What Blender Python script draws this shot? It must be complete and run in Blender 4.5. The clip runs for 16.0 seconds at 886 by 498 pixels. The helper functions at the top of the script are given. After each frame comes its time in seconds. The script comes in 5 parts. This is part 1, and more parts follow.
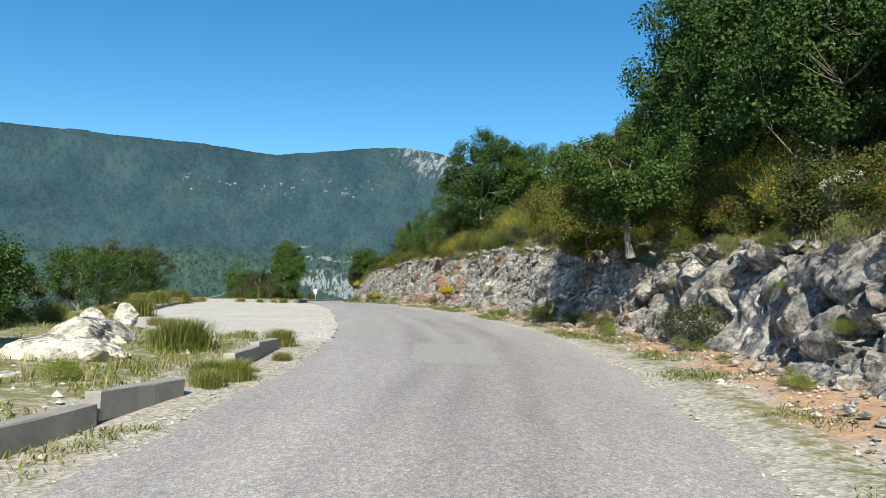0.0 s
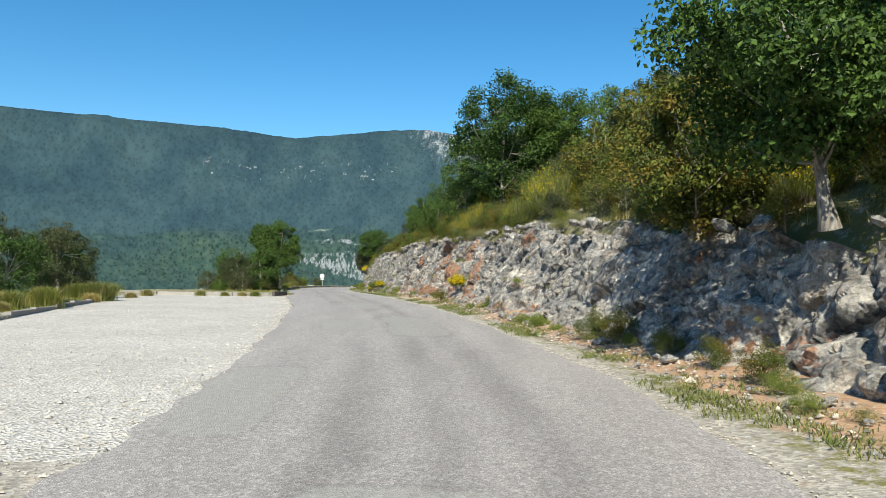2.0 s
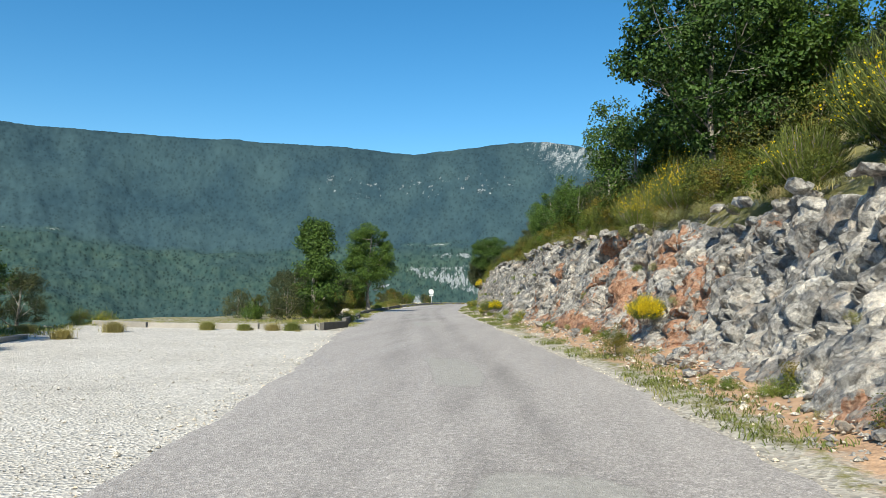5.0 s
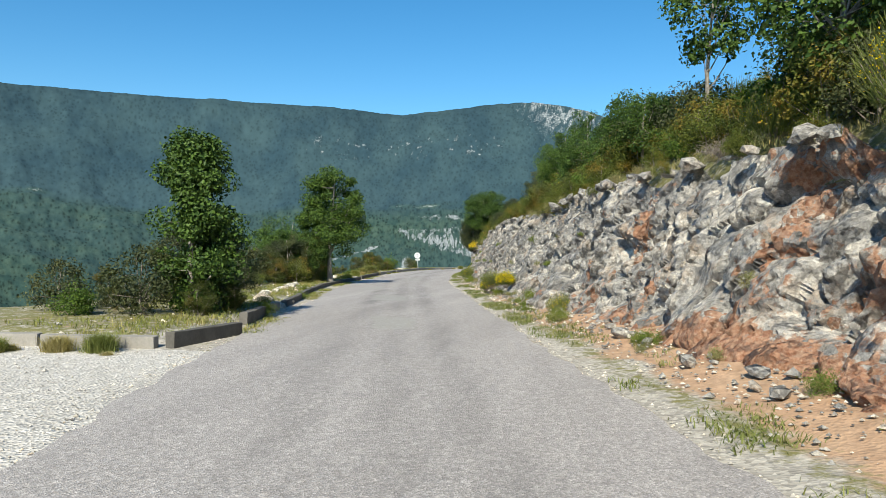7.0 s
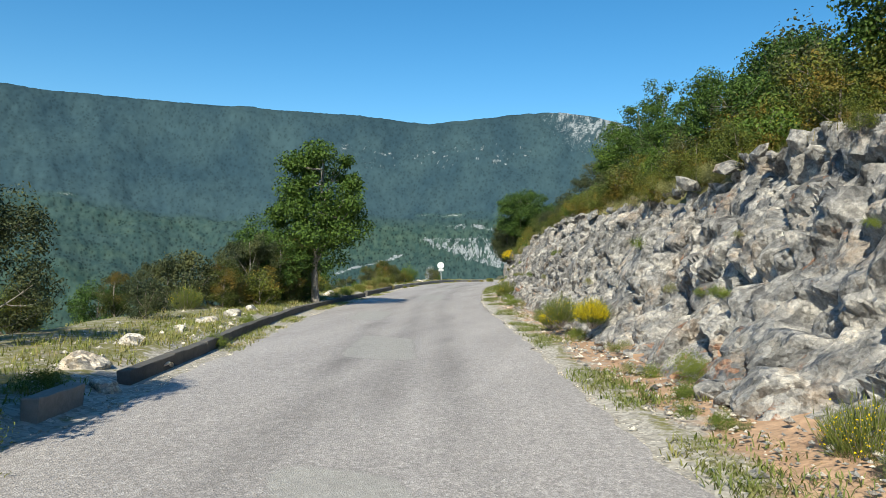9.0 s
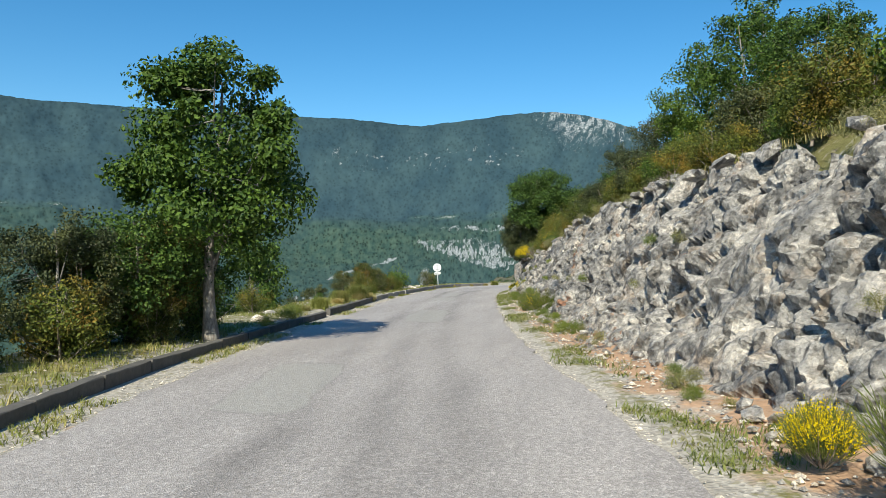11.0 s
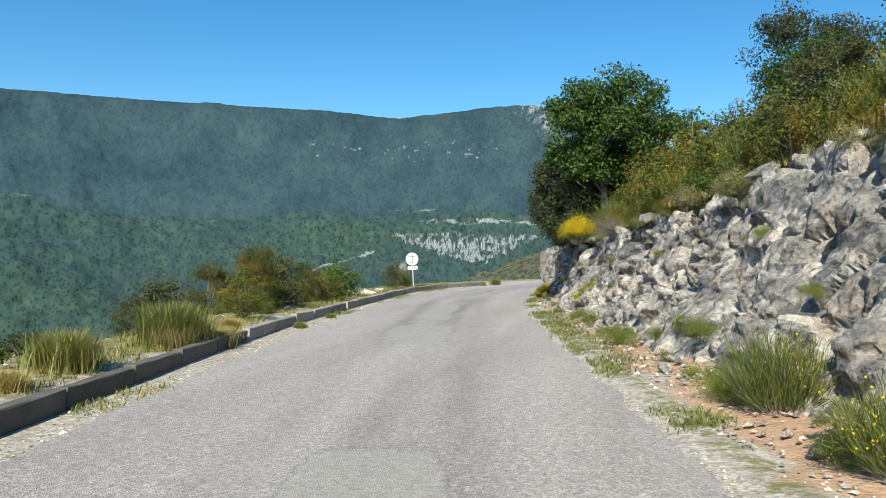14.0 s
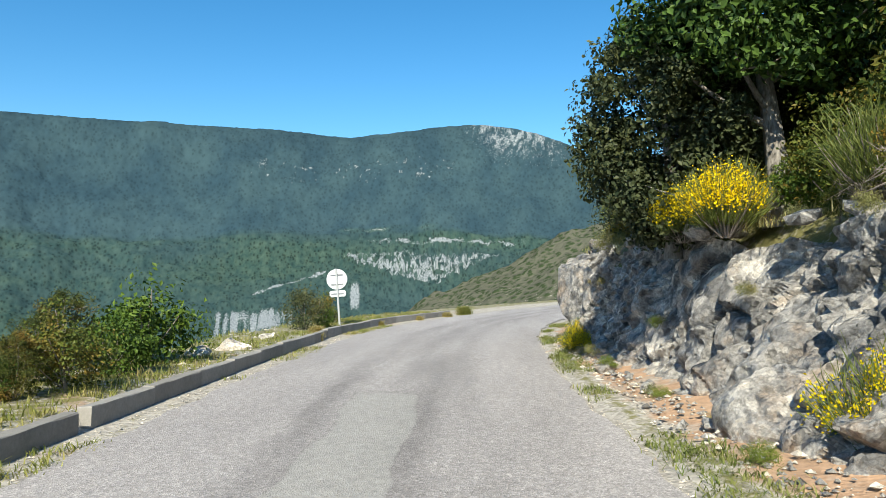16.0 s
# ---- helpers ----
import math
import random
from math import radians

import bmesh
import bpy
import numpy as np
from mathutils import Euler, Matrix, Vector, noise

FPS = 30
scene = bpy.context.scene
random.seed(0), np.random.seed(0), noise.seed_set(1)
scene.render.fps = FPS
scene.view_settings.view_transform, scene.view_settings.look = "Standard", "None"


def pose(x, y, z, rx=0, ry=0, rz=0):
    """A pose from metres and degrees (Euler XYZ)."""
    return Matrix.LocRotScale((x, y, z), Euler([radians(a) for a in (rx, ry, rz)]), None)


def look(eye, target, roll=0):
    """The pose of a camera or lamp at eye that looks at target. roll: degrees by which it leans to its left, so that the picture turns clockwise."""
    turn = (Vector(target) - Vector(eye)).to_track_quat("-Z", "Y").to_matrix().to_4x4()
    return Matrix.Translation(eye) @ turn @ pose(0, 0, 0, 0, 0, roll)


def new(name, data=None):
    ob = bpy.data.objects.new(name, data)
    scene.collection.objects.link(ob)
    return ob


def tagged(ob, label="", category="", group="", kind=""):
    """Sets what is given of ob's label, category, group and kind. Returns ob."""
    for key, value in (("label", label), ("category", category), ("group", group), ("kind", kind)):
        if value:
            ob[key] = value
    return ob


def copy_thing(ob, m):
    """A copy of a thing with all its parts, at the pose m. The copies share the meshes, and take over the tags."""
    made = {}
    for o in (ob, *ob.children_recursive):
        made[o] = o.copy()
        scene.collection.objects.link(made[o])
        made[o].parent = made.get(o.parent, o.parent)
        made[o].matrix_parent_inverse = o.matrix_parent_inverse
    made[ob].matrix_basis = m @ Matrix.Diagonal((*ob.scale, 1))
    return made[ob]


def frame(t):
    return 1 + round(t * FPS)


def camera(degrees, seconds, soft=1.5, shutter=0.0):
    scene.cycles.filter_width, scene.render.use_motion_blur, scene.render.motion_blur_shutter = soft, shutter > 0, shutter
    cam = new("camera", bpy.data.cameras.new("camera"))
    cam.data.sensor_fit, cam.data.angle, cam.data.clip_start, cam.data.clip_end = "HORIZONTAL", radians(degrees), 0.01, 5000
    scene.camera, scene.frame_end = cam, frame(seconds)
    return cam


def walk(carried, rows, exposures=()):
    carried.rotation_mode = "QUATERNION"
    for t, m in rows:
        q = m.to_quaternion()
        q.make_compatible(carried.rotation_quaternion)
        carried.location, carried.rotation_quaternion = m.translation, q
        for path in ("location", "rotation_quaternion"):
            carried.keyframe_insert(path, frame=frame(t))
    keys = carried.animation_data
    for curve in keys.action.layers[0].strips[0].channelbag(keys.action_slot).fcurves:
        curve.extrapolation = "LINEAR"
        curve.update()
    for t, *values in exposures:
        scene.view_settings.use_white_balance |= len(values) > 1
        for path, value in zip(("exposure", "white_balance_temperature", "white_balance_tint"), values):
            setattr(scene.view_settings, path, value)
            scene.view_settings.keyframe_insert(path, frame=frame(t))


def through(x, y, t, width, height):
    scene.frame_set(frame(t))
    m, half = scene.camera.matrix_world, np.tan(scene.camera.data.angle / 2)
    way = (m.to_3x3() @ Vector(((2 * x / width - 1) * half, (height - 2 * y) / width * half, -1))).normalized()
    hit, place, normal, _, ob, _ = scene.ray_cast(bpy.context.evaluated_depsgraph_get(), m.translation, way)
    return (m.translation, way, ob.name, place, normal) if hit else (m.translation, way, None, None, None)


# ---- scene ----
import itertools

cam = camera(62.0, 16.0, soft=0.7)
PATH = [
    (0, (-0.336, -0.188, 0.299), (-0.325, 1.807, 0.445), 1.3),
    (0.5, (-0.136, 2.276, 0.463), (-0.028, 4.268, 0.598), 1.6),
    (1, (0.012, 4.607, 0.59), (0.137, 6.6, 0.697), 2.0),
    (1.5, (0.127, 6.991, 0.688), (0.175, 8.988, 0.777), 2.3),
    (2, (0.167, 9.38, 0.806), (0.124, 11.378, 0.903), 1.0),
    (2.5, (0.115, 11.876, 0.881), (-0.006, 13.868, 1.024), 1.5),
    (3, (-0.072, 14.243, 0.988), (-0.248, 16.232, 1.098), 1.7),
    (3.5, (-0.299, 16.6, 1.062), (-0.559, 18.579, 1.18), 1.6),
    (4, (-0.593, 19.015, 1.05), (-0.839, 20.995, 1.192), 1.5),
    (4.5, (-0.909, 21.465, 1.148), (-1.26, 23.43, 1.268), 1.2),
    (4.7, (-1.02, 22.52, 1.154), (-1.384, 24.482, 1.283), 0.8),
    (6.8, (-3.117, 35.045, 1.466), (-3.445, 37.017, 1.535), 0.4),
    (7, (-3.309, 36.15, 1.467), (-3.64, 38.122, 1.493), 0.7),
    (7.5, (-3.787, 38.805, 1.515), (-4.134, 40.774, 1.568), 0.8),
    (8, (-4.297, 41.484, 1.547), (-4.705, 43.441, 1.593), 1.4),
    (8.5, (-4.844, 44.238, 1.554), (-5.235, 46.2, 1.571), 2.0),
    (9, (-5.425, 47.039, 1.592), (-5.822, 48.998, 1.642), 1.6),
    (9.5, (-5.999, 49.948, 1.628), (-6.369, 51.91, 1.746), 1.9),
    (10, (-6.645, 52.955, 1.641), (-7.041, 54.915, 1.665), 0.7),
    (10.2, (-6.905, 54.188, 1.644), (-7.3, 56.148, 1.686), 0.5),
    (12.3, (-9.839, 67.334, 1.545), (-10.152, 69.309, 1.606), 0.6),
    (12.5, (-10.12, 68.867, 1.568), (-10.381, 70.849, 1.627), 0.7),
    (13, (-10.818, 72.534, 1.574), (-11.081, 74.516, 1.628), 1.1),
    (13.5, (-11.471, 76.162, 1.576), (-11.756, 78.14, 1.653), 1.0),
    (14, (-12.084, 79.923, 1.561), (-12.408, 81.896, 1.6), 0.4),
    (14.5, (-12.673, 83.593, 1.551), (-12.998, 85.567, 1.539), -0.5),
    (15, (-13.257, 87.008, 1.587), (-13.572, 88.982, 1.65), -0.2),
    (15.5, (-13.683, 90.526, 1.621), (-13.908, 92.508, 1.759), 0.3),
    (16, (-14.135, 94.184, 1.648), (-14.332, 96.172, 1.74), -0.2),
]
walk(cam, [(t, look(eye, target, roll)) for t, eye, target, roll in PATH], exposures=[(0, 0.5, 7150, 3), (8.5, 0.5, 7150, 3), (9.6, 0.43, 7150, 3), (12.5, 0.53, 7150, 3), (14, 0.54, 7150, 3), (16, 0.66, 7150, 3)])

# ---------------- light ----------------
SUN_EL, SUN_AZ = radians(38.0), math.atan2(-0.06, -1.0)     # the sun stands behind the camera
to_sun = Vector((math.sin(SUN_AZ) * math.cos(SUN_EL), math.cos(SUN_AZ) * math.cos(SUN_EL), math.sin(SUN_EL)))
world = bpy.data.worlds.new("sky")
scene.world = world
world.use_nodes = True
wn = world.node_tree.nodes
sky = wn.new("ShaderNodeTexSky")
sky.sky_type, sky.sun_disc = "NISHITA", False
sky.sun_elevation, sky.sun_rotation = SUN_EL, SUN_AZ
sky.altitude, sky.air_density, sky.dust_density, sky.ozone_density = 700.0, 1.0, 0.6, 3.5
tone = wn.new("ShaderNodeHueSaturation")
tone.inputs["Saturation"].default_value = 1.32
tone.inputs["Hue"].default_value = 0.498
world.node_tree.links.new(sky.outputs[0], tone.inputs["Color"])
world.node_tree.links.new(tone.outputs[0], wn["Background"].inputs[0])
wn["Background"].inputs[1].default_value = 0.125
sun = new("sun", bpy.data.lights.new("sun", "SUN"))
sun.data.energy, sun.data.angle, sun.data.color = 4.9, radians(0.6), (1.0, 0.95, 0.87)
sun.matrix_world = look(to_sun * 50, (0, 0, 0))


# ---------------- numbers of the place ----------------
def table(*rows):
    a = np.array(rows, float)
    return lambda y: np.interp(y, a[:, 0], a[:, 1])


def smooth_table(*rows):
    """A table gone over with a short moving mean, so that the edges of the road run in curves."""
    f = table(*rows)
    return lambda y: sum(f(np.asarray(y, float) + k) for k in (-4, -2, 0, 2, 4)) / 5


road_z = smooth_table((-60, -3.4), (-20, -2.1), (0, -1.15), (5, -0.87), (10, -0.64), (15, -0.47), (20, -0.37), (35, 0.0), (45, 0.09), (54, 0.17),
                      (67, 0.10), (76, 0.11), (84, 0.09), (95, 0.16), (200, 0.16))
edge_r = smooth_table((-60, -8.80), (-20, -1.00), (0, 1.70), (6, 2.19), (11, 2.53), (14.4, 2.59), (18, 2.36), (21.6, 1.96), (25, 1.35), (28, 0.79), (31.6, 0.11),
                      (36.6, -0.90), (43, -2.55), (46.7, -3.40), (51.7, -4.56), (55.7, -5.50), (59.8, -6.30), (64.7, -7.15), (67, -7.70), (75.6, -9.58),
                      (84.8, -11.01), (89.7, -11.73), (96.5, -12.60), (103, -13.28), (108, -13.59), (118, -13.50), (124, -12.50), (130, -10.80),
                      (140, -7.40), (150, -3.40), (175, 7.80))
edge_l = smooth_table((-60, -14.40), (-20, -6.30), (0, -3.10), (6, -2.60), (8.2, -2.30), (11.4, -2.30), (15, -2.40), (17, -2.52), (19.5, -3.04), (24.6, -3.70), (28, -4.26),
                      (31, -4.82), (35, -5.53), (38, -6.24), (42.7, -7.56), (46, -8.37), (51.6, -9.49), (54.5, -10.10), (57.9, -10.97), (62.8, -12.20),
                      (66, -13.05), (71, -14.07), (76.3, -14.89), (80.7, -15.61), (86, -16.36), (91.4, -17.01), (97, -17.68), (103, -18.27), (113, -18.80),
                      (118, -18.70), (123, -17.90), (130, -16.10), (140, -12.90), (150, -8.90), (175, 2.30))
kerb_x = table((-20, -7.00), (-10, -4.60), (5, -3.51), (7.7, -3.07), (9.6, -3.02), (13, -3.15), (14, -5.03), (16.5, -7.03), (21, -9.24), (28, -10.96), (35, -12.57), (46.2, -16.29),
               (46.4, -9.39), (48, -9.05), (50.5, -9.61), (54.7, -10.60), (58, -11.43), (60.6, -12.26), (65.5, -13.51), (70, -14.50), (77.5, -15.60),
               (80.5, -16.05), (85, -16.70), (90.6, -17.51), (97, -18.26), (107, -18.91), (115, -19.35), (121, -18.90), (130, -16.70), (140, -13.50), (160, -5.50))
flat_x = smooth_table((-20, -10.00), (0, -5.60), (9, -6.62), (14, -8.43), (21, -11.04), (28, -12.86), (35, -14.47), (45, -18.49), (50, -15.50), (55, -14.55), (60, -15.00), (65, -16.10),
                      (72, -17.30), (80, -18.00), (90, -19.35), (100, -20.52), (115, -21.60), (125, -20.10), (140, -15.60), (160, -7.60))
rock_in = smooth_table((-20, 1.6), (0, 1.7), (8, 2.0), (13, 1.95), (18, 1.6), (25, 1.1), (30, 1.0), (36, 1.35), (42, 1.75), (46, 1.65), (50, 1.45), (54, 1.15), (56, 1.0),
                       (62, 1.4), (66, 1.2), (76, 1.4), (80, 1.25), (88, 1.2), (95, 1.1), (102, 1.0), (108, 0.85), (113, 0.5), (118, 0.8), (126, 2.0))
rock_h = smooth_table((-20, 1.6), (0, 1.8), (9, 2.0), (15, 1.9), (18, 2.0), (21, 2.2), (26, 2.5), (33, 2.85), (40, 2.85), (50, 3.0), (58, 3.2), (65, 3.15),
                      (72, 3.3), (86, 3.35), (89, 3.0), (92, 2.65), (97, 2.35), (102, 2.2), (106, 2.0), (111, 2.6), (114, 2.4), (119, 1.3), (126, 0.8))
rock_lean = smooth_table((-20, 0.45), (6, 0.4), (14, 0.45), (25, 0.55), (35, 0.52), (42, 0.40), (50, 0.39), (55, 0.54), (90, 0.5), (103, 0.45), (108, 0.25), (114, 0.15), (120, 0.4), (126, 0.6))
earth_red = smooth_table((-20, 0.1), (15, 0.12), (22, 0.3), (27, 0.35), (33, 0.35), (38, 0.6), (42, 0.66), (46, 0.5), (50, 0.45), (56, 0.5), (60, 0.25), (70, 0.15), (77, 0.35),
                         (82, 0.2), (100, 0.15), (126, 0.1))


# ---------------- noise on arrays ----------------
def hash01(i, j, k, seed=0):
    with np.errstate(over="ignore"):
        n = (i.astype(np.int64) * 374761393 + j.astype(np.int64) * 668265263 + k.astype(np.int64) * 1440662683 + seed * 974634777).astype(np.uint64)
        n = (n ^ (n >> np.uint64(13))) * np.uint64(1274126177) & np.uint64(0xFFFFFFFF)
        n = (n ^ (n >> np.uint64(16))) * np.uint64(2246822519) & np.uint64(0xFFFFFFFF)
        n = n ^ (n >> np.uint64(15))
    return (n & np.uint64(0xFFFFFF)).astype(float) / float(0xFFFFFF)


def vnoise(p, seed=0):
    c = np.floor(p).astype(np.int64)
    f = p - c
    f = f * f * (3 - 2 * f)
    out = 0
    for a in (0, 1):
        for b in (0, 1):
            for d in (0, 1):
                w = (f[:, 0] if a else 1 - f[:, 0]) * (f[:, 1] if b else 1 - f[:, 1]) * (f[:, 2] if d else 1 - f[:, 2])
                out = out + w * hash01(c[:, 0] + a, c[:, 1] + b, c[:, 2] + d, seed)
    return out * 2 - 1


def fbm(p, octaves=4, seed=0):
    out, amp = 0, 1.0
    for o in range(octaves):
        out, amp, p = out + amp * vnoise(p, seed + o), amp * 0.5, p * 2.03 + 7.1
    return out / 1.6


def cells(p, seed=0):
    """Nearest and second nearest cell distance, the nearest cell's own number, and the way from its heart."""
    c = np.floor(p).astype(np.int64)
    f1, f2, own, way = np.full(len(p), 9.0), np.full(len(p), 9.0), np.zeros(len(p)), np.zeros(p.shape)
    for a in (-1, 0, 1):
        for b in (-1, 0, 1):
            for d in (-1, 0, 1):
                i, j, k = c[:, 0] + a, c[:, 1] + b, c[:, 2] + d
                q = np.stack([i + hash01(i, j, k, seed), j + hash01(i, j, k, seed + 1), k + hash01(i, j, k, seed + 2)], 1) - p
                r = np.sqrt((q * q).sum(1))
                near = r < f1
                f2 = np.where(near, f1, np.minimum(f2, r))
                own = np.where(near, hash01(i, j, k, seed + 3), own)
                way = np.where(near[:, None], -q, way)
                f1 = np.where(near, r, f1)
    return f1, f2, own, way


# ---------------- mesh makers ----------------
def mesh_of(name, verts, faces, mats=(), smooth=False, attrs=None, index=None):
    """A mesh from arrays: verts n x 3, faces m x 3 or m x 4."""
    me = bpy.data.meshes.new(name)
    verts, faces = np.asarray(verts, np.float32), np.asarray(faces, np.int32)
    m, k = faces.shape
    me.vertices.add(len(verts))
    me.vertices.foreach_set("co", verts.ravel())
    me.loops.add(m * k)
    me.loops.foreach_set("vertex_index", faces.ravel())
    me.polygons.add(m)
    me.polygons.foreach_set("loop_start", np.arange(m, dtype=np.int32) * k)
    me.polygons.foreach_set("use_smooth", np.full(m, smooth))
    for mat in mats:
        me.materials.append(mat)
    if index is not None:
        me.polygons.foreach_set("material_index", np.asarray(index, np.int32))
    for key, values in (attrs or {}).items():
        me.attributes.new(key, "FLOAT", "POINT").data.foreach_set("value", np.asarray(values, np.float32))
    me.update(calc_edges=True)
    me.validate()
    return me


def part(name, data, material, parent, label=""):
    """One mesh object under a thing or a part; data is a bmesh or a ready mesh."""
    if isinstance(data, bmesh.types.BMesh):
        me = bpy.data.meshes.new(name)
        data.to_mesh(me)
        data.free()
        data = me
    if material is not None and not data.materials:
        data.materials.append(material)
    ob = new(name, data)
    ob.parent = parent
    return tagged(ob, label) if label else ob


def grid_faces(n, m):
    i = np.arange(n - 1)[:, None] * m + np.arange(m - 1)[None, :]
    return np.stack([i, i + 1, i + m + 1, i + m], -1).reshape(-1, 4)


def tubes(paths, sides=6):
    """Tapered tubes along polylines: each path is (points n x 3, radii n)."""
    vs, fs, base = [], [], 0
    for pts, rad in paths:
        pts, rad = np.asarray(pts, float), np.asarray(rad, float)
        n = len(pts)
        d = np.gradient(pts, axis=0)
        d /= np.linalg.norm(d, axis=1, keepdims=True) + 1e-9
        ref = np.where(np.abs(d[:, 2:3]) > 0.9, [[1.0, 0, 0]], [[0, 0, 1.0]])
        a = np.cross(d, ref)
        a /= np.linalg.norm(a, axis=1, keepdims=True)
        b = np.cross(d, a)
        th = np.arange(sides) * 2 * math.pi / sides
        ring = pts[:, None] + rad[:, None, None] * (a[:, None] * np.cos(th)[None, :, None] + b[:, None] * np.sin(th)[None, :, None])
        vs.append(ring.reshape(-1, 3))
        i, j = np.arange(n - 1)[:, None] * sides, np.arange(sides)[None, :]
        k = (np.arange(sides) + 1) % sides
        fs.append(np.stack([i + j, i + k[None], i + sides + k[None], i + sides + j], -1).reshape(-1, 4) + base)
        base += n * sides
    return np.concatenate(vs), np.concatenate(fs)


def leaf_cloud(rng, centres, up, size, slim=0.55, droop=0.25, facing=False):
    """One bent four-cornered leaf at each centre, pointing roughly along up, or with its face turned roughly along up."""
    n = len(centres)
    if facing:
        w = up + rng.normal(0, 0.62, (n, 3))
        w /= np.linalg.norm(w, axis=1, keepdims=True) + 1e-9
        d = np.cross(w, rng.normal(0, 1, (n, 3)))
        d /= np.linalg.norm(d, axis=1, keepdims=True) + 1e-9
        s = np.cross(d, w)
    else:
        d = up + rng.normal(0, 0.75, (n, 3))
        d /= np.linalg.norm(d, axis=1, keepdims=True) + 1e-9
        s = np.cross(d, rng.normal(0, 1, (n, 3)))
        s /= np.linalg.norm(s, axis=1, keepdims=True) + 1e-9
        w = np.cross(s, d)
    L = (size * rng.uniform(0.6, 1.35, n))[:, None]
    mid = centres + d * L * 0.5
    v = np.stack([centres, mid + s * L * slim * 0.5 + w * L * droop * 0.3, centres + d * L - w * L * droop * 0.3, mid - s * L * slim * 0.5 + w * L * droop * 0.3], 1)
    return v.reshape(-1, 3), np.arange(n * 4).reshape(-1, 4)


# ---------------- materials ----------------
def material(name, rough=0.9, spec=0.3):
    m = bpy.data.materials.new(name)
    m.use_nodes = True
    b = m.node_tree.nodes["Principled BSDF"]
    b.inputs["Roughness"].default_value = rough
    b.inputs["Specular IOR Level"].default_value = spec
    return m, m.node_tree.nodes, m.node_tree.links, b


def n_noise(nodes, links, scale, detail=4.0, coord=None, rough=0.55):
    t = nodes.new("ShaderNodeTexNoise")
    t.inputs["Scale"].default_value, t.inputs["Detail"].default_value, t.inputs["Roughness"].default_value = scale, detail, rough
    if coord is not None:
        links.new(coord, t.inputs["Vector"])
    return t.outputs[0]


def n_voro(nodes, links, scale, coord=None, feature="F1"):
    t = nodes.new("ShaderNodeTexVoronoi")
    t.feature = feature
    t.inputs["Scale"].default_value = scale
    if coord is not None:
        links.new(coord, t.inputs["Vector"])
    return t


def n_ramp(nodes, links, value, *stops):
    r = nodes.new("ShaderNodeValToRGB")
    e = r.color_ramp.elements
    while len(e) < len(stops):
        e.new(0.5)
    for el, (pos, col) in zip(e, stops):
        el.position = pos
        el.color = (col, col, col, 1) if isinstance(col, (int, float)) else (*col, 1)
    links.new(value, r.inputs[0])
    return r.outputs[0]


def n_mix(nodes, links, fac, a, b, mode="MIX"):
    x = nodes.new("ShaderNodeMix")
    x.data_type, x.blend_type = "RGBA", mode
    for val, sock in ((fac, x.inputs[0]), (a, x.inputs[6]), (b, x.inputs[7])):
        if isinstance(val, (int, float)):
            sock.default_value = val
        elif isinstance(val, tuple):
            sock.default_value = (*val, 1)
        else:
            links.new(val, sock)
    return x.outputs[2]


def n_math(nodes, links, op, a, b=0.0, clamp=False):
    x = nodes.new("ShaderNodeMath")
    x.operation, x.use_clamp = op, clamp
    for val, sock in ((a, x.inputs[0]), (b, x.inputs[1])):
        if isinstance(val, (int, float)):
            sock.default_value = val
        else:
            links.new(val, sock)
    return x.outputs[0]


def n_attr(nodes, key):
    a = nodes.new("ShaderNodeAttribute")
    a.attribute_name = key
    return a.outputs["Fac"]


def n_bump(nodes, links, bsdf, height, strength=0.5, dist=0.02):
    b = nodes.new("ShaderNodeBump")
    b.inputs["Strength"].default_value, b.inputs["Distance"].default_value = strength, dist
    links.new(height, b.inputs["Height"])
    links.new(b.outputs[0], bsdf.inputs["Normal"])


def place(nodes):
    return nodes.new("ShaderNodeNewGeometry").outputs["Position"]


